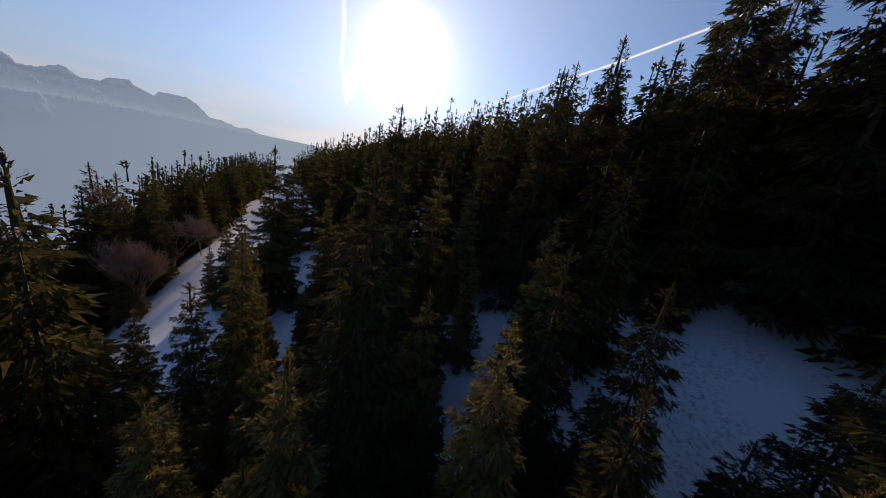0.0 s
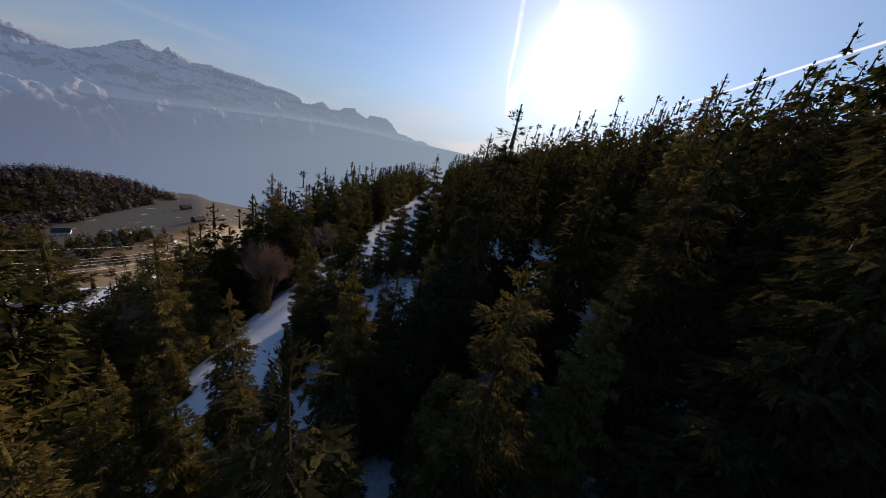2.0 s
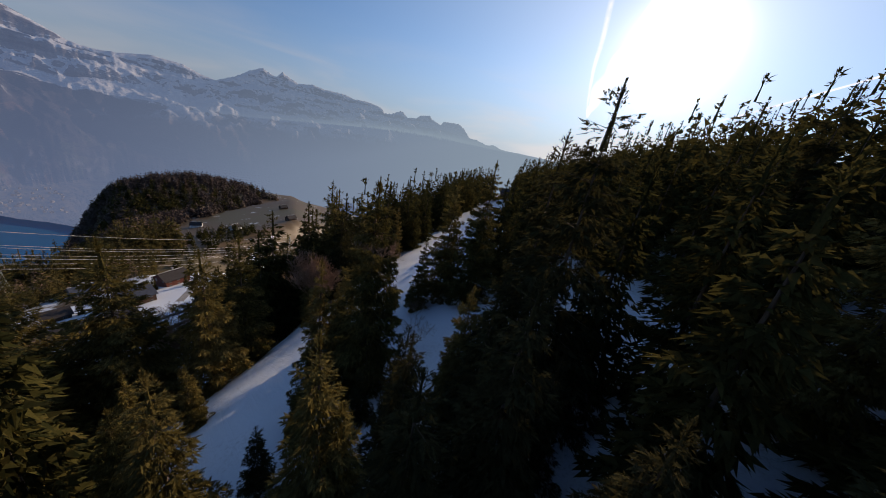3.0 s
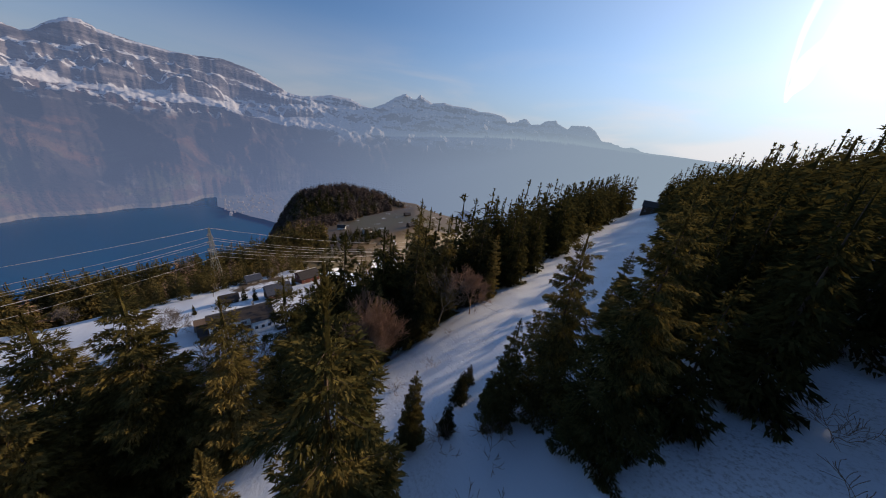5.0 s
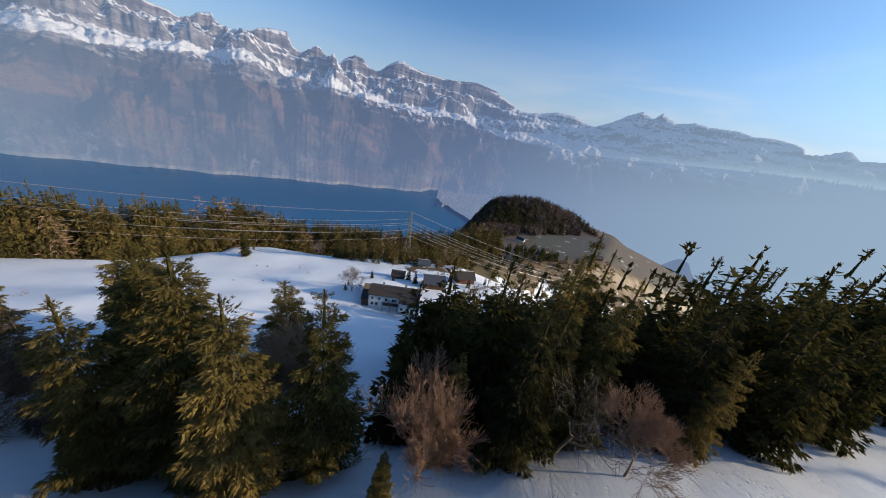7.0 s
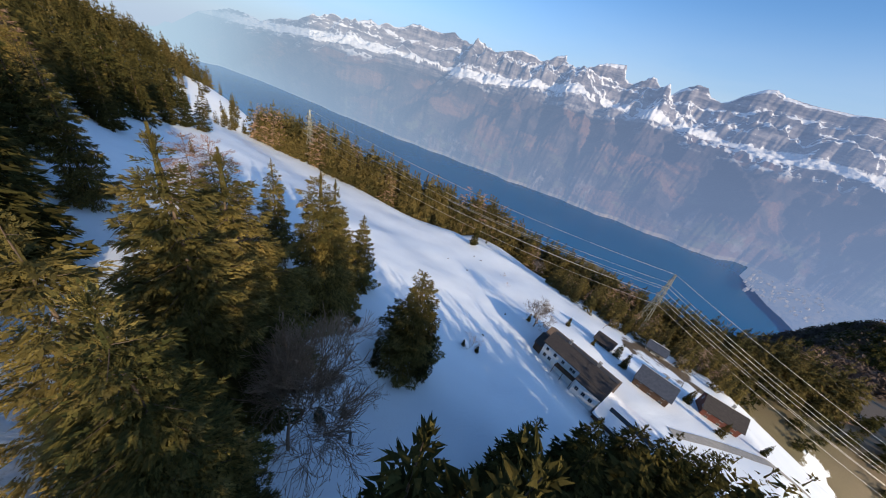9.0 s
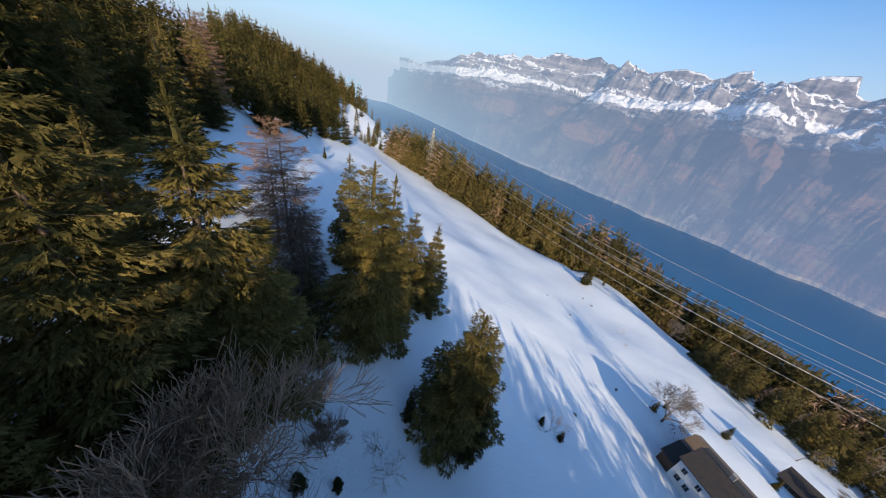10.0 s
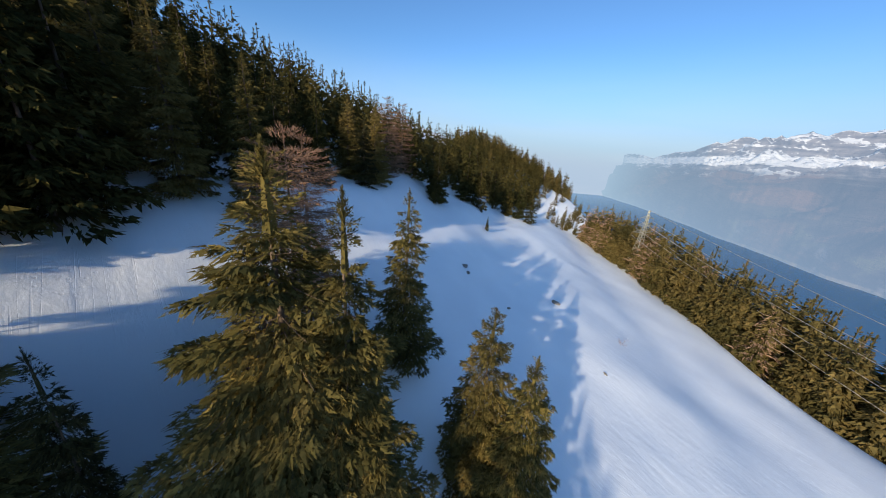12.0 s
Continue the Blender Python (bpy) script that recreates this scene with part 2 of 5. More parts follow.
def make_mountain():
    n = Nodes("far_mountain", 0.9, 0.0, 0.1)
    rise = n.attr("rise")
    arc = n.attr("arc")
    # the beds of the rock dip gently along the chain
    bed = n.add("ShaderNodeCombineXYZ")
    n.put(arc, bed.inputs[0])
    n.put(n.math("ADD", n.math("MULTIPLY", rise, 1080.0), n.math("MULTIPLY", arc, -0.02)), bed.inputs[1])
    n.put(n.attr("depth"), bed.inputs[2])
    bed = bed.outputs[0]
    bands = n.noise(0.011, 5.0, 0.6, co=bed, stretch=(0.10, 1.7, 1.0), dist=0.25)
    patch = n.noise(0.006, 6.0, 0.6, co=bed, stretch=(0.45, 1.0, 1.0), dist=0.5)
    ribs = n.noise(0.016, 4.0, 0.6, co=bed, stretch=(0.8, 0.8, 0.5), dist=0.8)
    fine = n.noise(0.035, 5.0, 0.65, co=bed, stretch=(0.5, 1.0, 1.0))
    ledge0 = n.math("ADD", n.math("MULTIPLY", bands, 0.6), n.math("MULTIPLY", ribs, 0.4))
    wide = n.noise(0.0028, 4.0, 0.55, co=bed, stretch=(0.5, 1.4, 1.0), dist=0.6)
    rock = n.mix(n.range(ledge0, 0.36, 0.64), (0.075, 0.072, 0.085), (0.34, 0.31, 0.31))
    rock = n.mix(n.range(fine, 0.45, 0.75, 0.0, 0.6), rock, (0.21, 0.20, 0.22))
    woods = n.mix(n.range(patch, 0.3, 0.7), (0.022, 0.024, 0.032), (0.095, 0.072, 0.070))
    woods = n.mix(n.range(wide, 0.52, 0.60, 0.0, 0.8), woods, (0.19, 0.110, 0.080))
    woods = n.mix(n.range(fine, 0.5, 0.72, 0.0, 0.6), woods, (0.05, 0.05, 0.05))
    # meadows low down, pale flats by the water
    woods = n.mix(n.math("MULTIPLY", n.range(rise, 0.32, 0.10), n.range(patch, 0.52, 0.62)), woods, (0.125, 0.125, 0.075))
    woods = n.mix(n.math("MULTIPLY", n.range(rise, 0.022, 0.014), n.range(wide, 0.36, 0.50)), woods, (0.34, 0.27, 0.18))
    # pale cliffs over the shore in places, crags above the woods
    place = n.add("ShaderNodeCombineXYZ")
    n.put(arc, place.inputs[0])
    shore = n.math("MULTIPLY", n.range(n.math("ADD", rise, n.math("MULTIPLY", patch, 0.10)), 0.215, 0.16), n.range(n.noise(0.0011, 3.0, co=place.outputs[0]), 0.46, 0.56))
    shore = n.math("MULTIPLY", shore, n.range(ribs, 0.44, 0.60))
    crag = n.range(n.math("ADD", n.range(rise, 0.36, 0.70), n.math("MULTIPLY", bands, 0.9)), 0.75, 1.05)
    c = n.mix(n.math("MAXIMUM", n.math("MULTIPLY", shore, 0.8), crag), woods, rock)
    # snow lies on the long terrace and on the ledges
    hold = n.attr("hold")
    ter = n.math("ADD", n.attr("terrace"), n.math("MULTIPLY", n.math("SUBTRACT", patch, 0.5), 0.12))
    ter = n.math("ADD", ter, n.math("MULTIPLY", n.math("SUBTRACT", fine, 0.5), 0.06))
    terrace = n.math("MULTIPLY", n.range(ter, -0.030, -0.020), n.range(ter, 0.058, 0.040))
    terrace = n.math("MULTIPLY", terrace, n.range(hold, 0.0, 0.10))
    ledge = n.math("ADD", n.math("ADD", n.math("MULTIPLY", bands, 0.55), n.math("MULTIPLY", ribs, 0.35)), n.math("MULTIPLY", fine, 0.40))
    ledge = n.math("ADD", ledge, n.math("MULTIPLY", n.math("SUBTRACT", hold, 0.45), 0.22))
    upper = n.math("MULTIPLY", n.range(ter, 0.015, 0.045), n.range(ledge, 0.672, 0.692))
    lower = n.math("MULTIPLY", n.math("MULTIPLY", n.range(ter, -0.16, -0.03), n.range(ledge, 0.705, 0.725)), n.range(wide, 0.46, 0.54))
    snow = n.math("ADD", n.math("ADD", terrace, upper), lower, True)
    c = n.mix(snow, c, (0.86, 0.87, 0.89))
    n.bump(n.math("ADD", n.math("ADD", bands, n.math("MULTIPLY", patch, 1.2)), n.math("MULTIPLY", fine, 0.25)), 1.0, 30.0)
    n.colour(c)
    # painted haze: blue emission mixed over rock and snow on this far backdrop
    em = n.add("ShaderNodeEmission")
    n.put(n.mix(n.attr("haze_tint"), (0.142, 0.228, 0.430), (0.31, 0.475, 0.66)), em.inputs["Color"])
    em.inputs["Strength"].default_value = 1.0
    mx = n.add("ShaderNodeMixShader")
    n.put(n.attr("haze_glow"), mx.inputs[0])
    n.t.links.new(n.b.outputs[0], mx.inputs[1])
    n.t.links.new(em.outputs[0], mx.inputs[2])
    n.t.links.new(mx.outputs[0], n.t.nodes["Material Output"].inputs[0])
    return n.m


MAT_GROUND = make_snow_ground()
MAT_WATER = make_water()
MAT_SPRUCE = make_foliage("spruce_needles", (0.034, 0.040, 0.016), (0.245, 0.192, 0.062), (0.34, 0.236, 0.086), True)
MAT_EDGE = make_foliage("far_spruce_needles", (0.030, 0.036, 0.016), (0.170, 0.140, 0.050), (0.25, 0.175, 0.070))
# two darker needle copies: the shade of the backlit wood is in their colour
MAT_SPRUCE_SHADED = make_foliage("shaded_spruce_needles", (0.016, 0.021, 0.011), (0.085, 0.076, 0.032), (0.12, 0.094, 0.042), True)
MAT_WOOD_SHADED = make_foliage("shaded_wood_needles", (0.014, 0.020, 0.009), (0.095, 0.086, 0.028), (0.15, 0.112, 0.038))
MAT_LARCH = make_foliage("larch_twigs", (0.20, 0.115, 0.075), (0.36, 0.22, 0.15), (0.40, 0.26, 0.18))
MAT_BARK = plain("spruce_bark", (0.06, 0.042, 0.030), (0.16, 0.115, 0.085), 2.0, 0.9, stretch=(1, 1, 0.25))
MAT_TWIG = plain("bare_twigs", (0.21, 0.130, 0.088), (0.38, 0.25, 0.175), 1.5, 0.9)
MAT_FAR_TWIG = plain("far_bare_wood", (0.050, 0.036, 0.030), (0.115, 0.078, 0.060), 0.02, 0.9, obj=False, bump=0.0)
MAT_GREY_TWIG = plain("grey_bare_twigs", (0.10, 0.085, 0.075), (0.24, 0.20, 0.17), 1.5, 0.9)
MAT_DEAD_TWIG = plain("dead_spruce_twigs", (0.060, 0.042, 0.034), (0.150, 0.105, 0.085), 1.5, 0.9)
MAT_MOUNTAIN = make_mountain()


def make_vapour():
    """White ice cloud high up, its sunlight painted as emission; thin at its edges."""
    n = Nodes("vapour_trail", 1.0)
    em = n.add("ShaderNodeEmission")
    em.inputs["Color"].default_value = (1.0, 0.97, 0.95, 1)
    em.inputs["Strength"].default_value = 2.2
    clear = n.add("ShaderNodeBsdfTransparent")
    mx = n.add("ShaderNodeMixShader")
    n.put(n.math("MULTIPLY", n.attr("dense"), n.range(n.noise(0.01, 4.0), 0.25, 0.65, 0.5, 1.0)), mx.inputs[0])
    n.t.links.new(clear.outputs[0], mx.inputs[1])
    n.t.links.new(em.outputs[0], mx.inputs[2])
    n.t.links.new(mx.outputs[0], n.t.nodes["Material Output"].inputs[0])
    return n.m


MAT_VAPOUR = make_vapour()
MAT_PLASTER = plain("white_plaster", (0.66, 0.65, 0.62), (0.82, 0.81, 0.78), 0.8, 0.85)


def make_village():
    """Pale walls and roofs two kilometres off, the haze painted over them as emission."""
    n = Nodes("hazed_village_walls", 0.85)
    n.colour(n.ramp(n.noise(0.03, 3.0), ((0.3, (0.16, 0.13, 0.12)), (0.7, (0.48, 0.45, 0.42)))))
    em = n.add("ShaderNodeEmission")
    em.inputs["Color"].default_value = (0.19, 0.26, 0.44, 1)
    mx = n.add("ShaderNodeMixShader")
    mx.inputs[0].default_value = 0.66
    n.t.links.new(n.b.outputs[0], mx.inputs[1])
    n.t.links.new(em.outputs[0], mx.inputs[2])
    n.t.links.new(mx.outputs[0], n.t.nodes["Material Output"].inputs[0])
    return n.m


MAT_VILLAGE = make_village()
MAT_ROOF = plain("dark_roof_tiles", (0.030, 0.028, 0.030), (0.066, 0.058, 0.056), 1.2, 0.8, stretch=(3, 1, 1))
MAT_ROOF_BROWN = plain("weathered_brown_roof", (0.12, 0.085, 0.065), (0.22, 0.165, 0.13), 1.2, 0.85, stretch=(3, 1, 1))
MAT_SLATE = plain("blue_grey_roof", (0.035, 0.045, 0.07), (0.075, 0.09, 0.12), 1.2, 0.6)
MAT_TIMBER = plain("weathered_timber", (0.055, 0.032, 0.022), (0.13, 0.075, 0.048), 2.5, 0.85, stretch=(0.3, 0.3, 3))
MAT_RED = plain("red_brown_boards", (0.11, 0.035, 0.025), (0.19, 0.065, 0.045), 2.5, 0.85, stretch=(0.3, 0.3, 3))
MAT_SNOW = plain("lying_snow", (0.74, 0.77, 0.82), (0.84, 0.86, 0.90), 0.8, 0.55, bump=0.3)
MAT_PANE = plain("window_glass", (0.015, 0.020, 0.028), (0.03, 0.04, 0.05), 0.6, 0.08, bump=0.0)
MAT_FRAME = plain("grey_window_frame", (0.30, 0.29, 0.28), (0.42, 0.41, 0.40), 3.0, 0.6)
MAT_STEEL = plain("galvanised_steel", (0.20, 0.205, 0.17), (0.36, 0.36, 0.30), 1.0, 0.55, 0.6)
MAT_WIRE = plain("aluminium_wire", (0.45, 0.44, 0.41), (0.60, 0.58, 0.54), 0.2, 0.45, 0.7, bump=0.0)
MAT_GLASSY = plain("porcelain_insulator", (0.10, 0.06, 0.04), (0.16, 0.10, 0.07), 2.0, 0.3)
MAT_STONE = plain("grey_boulder", (0.12, 0.115, 0.11), (0.26, 0.25, 0.235), 1.5, 0.9, bump=0.5)
MAT_ASPHALT = plain("wet_asphalt", (0.035, 0.035, 0.037), (0.065, 0.064, 0.062), 0.8, 0.6)
MAT_CONCRETE = plain("concrete", (0.24, 0.235, 0.22), (0.38, 0.37, 0.35), 1.2, 0.9)

# ---- the lie of the land ----
# u runs downhill to the lake, v along the slope (the sunlit end of the valley is v > 0)
DOWN, ALONG = (-0.837, -0.548), (-0.548, 0.837)
LAKE_Z = -520.0
PROFILE = ((-1500, 160), (-400, 75), (-200, 45), (-100, 19), (-34, -7), (0, -22.5), (9, -25.5), (15, -28), (31, -40), (43, -51), (60, -57), (96, -68.5),
           (123, -79), (150, -86), (190, -97), (225, -113), (250, -132), (310, -172), (480, -270), (800, -400), (1200, -500), (1500, -560), (6000, -700))
_pu = np.array([p[0] for p in PROFILE], float)
_pz = np.array([p[1] for p in PROFILE], float)


def waves(x, y, scale, seed, octaves=4):
    """Cheap smooth noise out of sines, about -1 to 1."""
    r = np.random.RandomState(seed)
    total, amp, norm = np.zeros_like(x, float), 1.0, 0.0
    for o in range(octaves):
        for _ in range(4):
            a, ph = r.uniform(0, 2 * np.pi), r.uniform(0, 2 * np.pi)
            k = 2 * np.pi / scale * 2 ** o * r.uniform(0.7, 1.4)
            total += amp * np.sin((x * np.cos(a) + y * np.sin(a)) * k + ph)
        norm += amp * 2.0
        amp *= 0.5
    return total / norm


def bell(d2):
    return np.exp(-d2)


def lie(x, y):
    """Height of the ground at x, y (numbers or arrays)."""
    x, y = np.asarray(x, float), np.asarray(y, float)
    u, v = x * DOWN[0] + y * DOWN[1], x * ALONG[0] + y * ALONG[1]
    z = sum(np.interp(u + d, _pu, _pz) * w for d, w in ((-4, 0.2), (-2, 0.2), (0, 0.2), (2, 0.2), (4, 0.2)))
    near = bell((u / 400) ** 2 + (v / 500) ** 2)
    z = z + waves(x, y, 60, 3) * 0.9 * near
    # the piste sinks a little towards the hut
    z = z - 0.055 * np.clip(v - 75, 0, 220)
    # a shallow gully comes down between the groups of trees
    z = z + (2.0 - 0.19 * np.clip(v - 15, -30, 40)) * bell(((u - 44) / 20) ** 4) - 0.10 * np.clip(v - 15, -35, 45) * bell(((u - 92) / 30) ** 4)
    z = z + 5.0 * bell(((u - 32) / 11) ** 2) * np.clip((v - 70) / 30, 0, 1)
    # beyond the meadow's edge the slope breaks away
    z = z - 0.38 * np.clip(u - 168, 0, 260) * np.clip((-25 - v) / 50, 0, 1)
    # past the farm the slope drops behind the wood
    z = z - 0.32 * np.clip(v - 140, 0, 260) * np.clip((u - 50) / 60, 0, 1)
    z = z - 0.45 * np.clip(v - 335, 0, 1100)
    # a second meadow climbs towards the viewer's side beyond the first
    z = z + 26 * np.clip((-225 - v) / 110, 0, 1) * bell(((u - 95) / 85) ** 4)
    # the knoll at the edge of the meadow, the bank by the house
    z = z + 7.0 * bell(((u - 236) / 17) ** 2 + ((v + 8) / 34) ** 2)
    z = z + 3.0 * bell(((u - 187) / 14) ** 2 + ((v - 5) / 30) ** 2)
    # the valley shelf with its fields, the low wooded hill over the lake's end, the plain beyond
    def ease(t):
        t = np.clip(t, 0, 1)
        return t * t * (3 - 2 * t)
    shelf = -132 - 0.20 * np.clip(u - 250, -40, 250) - 0.06 * np.clip(u - 500, 0, 600)
    shelf = shelf - 30 * ease((u - 480) / 120) + 54 * bell(((u - 735) / 120) ** 2 + ((v - 565) / 165) ** 2)
    r = np.hypot(x, y)
    far = ease((r - 1000) / 500) * (u > 100)
    shelf = shelf - 0.30 * np.clip(v - 1.2 * u - 50, 0, 700)
    shelf = np.maximum(shelf, -575) * (1 - far) - 575 * far
    k = ease((v - 0.29 * u) / (45 + 0.27 * u)) * ease((u - 235) / 50)
    z = z * (1 - k) + shelf * k
    # the farm stands on a levelled strip
    pad = bell(((x + 138) / 15) ** 4 + ((y - 9) / 24) ** 4)
    return z * (1 - pad) + (-79.9 + 0.16 * (x + 130.6)) * pad


def snow_cover(x, y):
    u, v = x * DOWN[0] + y * DOWN[1], x * ALONG[0] + y * ALONG[1]
    s = np.clip((275 - u) / 60, 0, 1)
    s = s - 0.55 * bell(((u - 168) / 30) ** 2 + ((v - 112) / 55) ** 2)
    s = s * 1.15 + 0.25 * np.clip((v - 150) / 200, 0, 1) * (u > 230)
    return np.clip(s, 0, 1.3)


def wood_cover(x, y):
    u, v = x * DOWN[0] + y * DOWN[1], x * ALONG[0] + y * ALONG[1]
    w = bell(((u - 30) / 16) ** 2) * (v > 30) + bell(((u + 25) / 30) ** 2)
    return np.clip(w, 0, 1)


def piste_cover(x, y):
    u, v = x * DOWN[0] + y * DOWN[1], x * ALONG[0] + y * ALONG[1]
    return bell(((u - 7) / 8) ** 4) * np.clip((v - 45) / 20, 0, 1) + 0.5 * bell(((u - 20) / 8) ** 2) * bell(((v + 10) / 40) ** 2)


def sheet(name, xs, ys, height, material, attrs=()):
    """A ground grid over xs x ys with smooth shading."""
    X, Y = np.meshgrid(xs, ys)
    Z = height(X, Y)
    n, m = len(xs), len(ys)
    me = bpy.data.meshes.new(name)
    i = np.arange(n * m).reshape(m, n)
    quads = np.stack((i[:-1, :-1], i[:-1, 1:], i[1:, 1:], i[1:, :-1]), -1).reshape(-1, 4)
    fill_mesh(me, np.stack((X, Y, Z), -1).reshape(-1, 3), quads, True)
    for key, fn in attrs:
        at = me.attributes.new(key, "FLOAT", "POINT")
        at.data.foreach_set("value", fn(X, Y).ravel().astype(np.float32))
    me.materials.append(material)
    return new(name, me)


def fill_mesh(me, verts, faces, smooth=False):
    """Faces: an array of n-gons, all of one size."""
    verts, faces = np.asarray(verts, np.float32), np.asarray(faces, np.int32)
    k = faces.shape[1]
    me.vertices.add(len(verts))
    me.vertices.foreach_set("co", verts.ravel())
    me.loops.add(faces.size)
    me.loops.foreach_set("vertex_index", faces.ravel())
    me.polygons.add(len(faces))
    me.polygons.foreach_set("loop_start", np.arange(0, faces.size, k, dtype=np.int32))
    me.polygons.foreach_set("loop_total", np.full(len(faces), k, np.int32))
    me.polygons.foreach_set("use_smooth", np.full(len(faces), smooth, bool))
    me.update(calc_edges=True)
    return me


_s = np.linspace(-1, 1, 311)
ground = sheet("ground", -60 + 60 * np.sinh(4.95 * _s), 20 + 60 * np.sinh(4.95 * _s), lie, MAT_GROUND,
               (("snow", snow_cover), ("wood", wood_cover), ("trodden", piste_cover)))
tagged(ground, "steep snow-covered alpine hillside falling to brown valley fields", "ground", kind="structure")

lake = new("water", bpy.data.meshes.new("water"))
lake.data.from_pydata([(-9000, -14000, LAKE_Z), (9000, -14000, LAKE_Z), (9000, 3000, LAKE_Z), (-9000, 3000, LAKE_Z)], [], [(0, 1, 2, 3)])
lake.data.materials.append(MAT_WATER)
tagged(lake, "long deep blue-green mountain lake far below", "lake", kind="structure")

# ---- the mountain chain across the lake ----
# bearing (degrees, left of the y axis) and height over the eye (degrees) of summits and gaps
SUMMITS = ((204, -7), (201, -3.6), (198, -1.1), (195.6, 0.6), (194.2, 1.1), (192, 1.9), (190, 1.9), (187.9, 1.3), (185.1, 1.9), (182.6, 2.4), (180.6, 3.5), (178.9, 4), (177, 4.4), (175.2, 4.7), (173.3, 5.5), (172, 5), (170.9, 5.7), (169.7, 5.4), (168, 5.8), (166.8, 6.5), (165.5, 6.6), (163.6, 6.3), (161.9, 6.4), (160.1, 6.9), (159.3, 6.4), (157.3, 5.8), (155.1, 5.6), (153.1, 5.6), (151, 6.1), (150.1, 6.6), (148.7, 6.8), (146.4, 6.5), (145.3, 5.9), (144.2, 6.3), (143.3, 7.1), (141.8, 7.5), (141.5, 6.7), (140.5, 6), (138.6, 5.9), (137.3, 6.6), (136.7, 7.3), (135.3, 7.6), (133, 7.8), (132.4, 6.2), (131.2, 5.5), (130.4, 5.9), (129.4, 6.8), (128.6, 7.1), (127.6, 5.6), (126.6, 4.8))
SUMMITS_MIDDLE = ((125.8, 5.1), (124.8, 6.3), (123.3, 7), (122.1, 6.9), (121.3, 6), (119.8, 5.5), (119.1, 5.8), (117.7, 7), (116.4, 7.7), (115.5, 7.8), (114.1, 7.2), (111.2, 6.8), (108, 6.6), (105.4, 6.7), (102.8, 6.9), (101, 6.6), (99.1, 6.2), (98.3, 5.8), (96.2, 4.8), (94.7, 3.9), (93.1, 3.6), (91.2, 4), (88.2, 4.7), (85.1, 4.5), (83.4, 3.8), (81.8, 3.5), (79.9, 4.4), (78.8, 5), (77.7, 5.8), (76, 6.6), (74.7, 5.9), (74.2, 5.8), (73.4, 6.7), (72.3, 6), (71.2, 5.6), (69.1, 5.9), (67.4, 5.6), (64.2, 5.6), (62.7, 5.2), (61, 5.3), (58.8, 5), (57.8, 4.6), (57.5, 4))
SUMMITS_EAST = ((56.1, 4.2), (54.7, 4.9), (54.2, 4.8), (53.3, 4), (51.8, 4.2), (51, 4.8), (49.3, 5.1), (49, 4.6), (47.2, 3.9), (46.8, 4.5), (44, 4.6), (42.9, 4), (42, 3), (41.4, 2.4), (40.2, 2), (36.4, 1.7), (34.1, 1.5), (32.1, 1.5), (20, 1), (5, 0.6), (-30, 0.5))
# the face in steps: shore cliffs, wooded slope, long terrace at 0.62, upper cliffs with ledges
FACE = ((0.0, 0.0), (0.03, 0.10), (0.14, 0.19), (0.34, 0.36), (0.46, 0.46), (0.56, 0.54), (0.62, 0.60), (0.72, 0.635), (0.765, 0.72), (0.83, 0.75), (0.87, 0.85), (0.93, 0.875), (0.96, 0.97), (1.0, 1.0))


def ridges(a, b, scale, seed):
    return 1 - 2 * np.abs(waves(a, b, scale, seed, 3))


def add_air(me, values):
    for key, val in values:
        me.attributes.new(key, "FLOAT", "POINT").data.foreach_set("value", np.asarray(val).ravel().astype(np.float32))


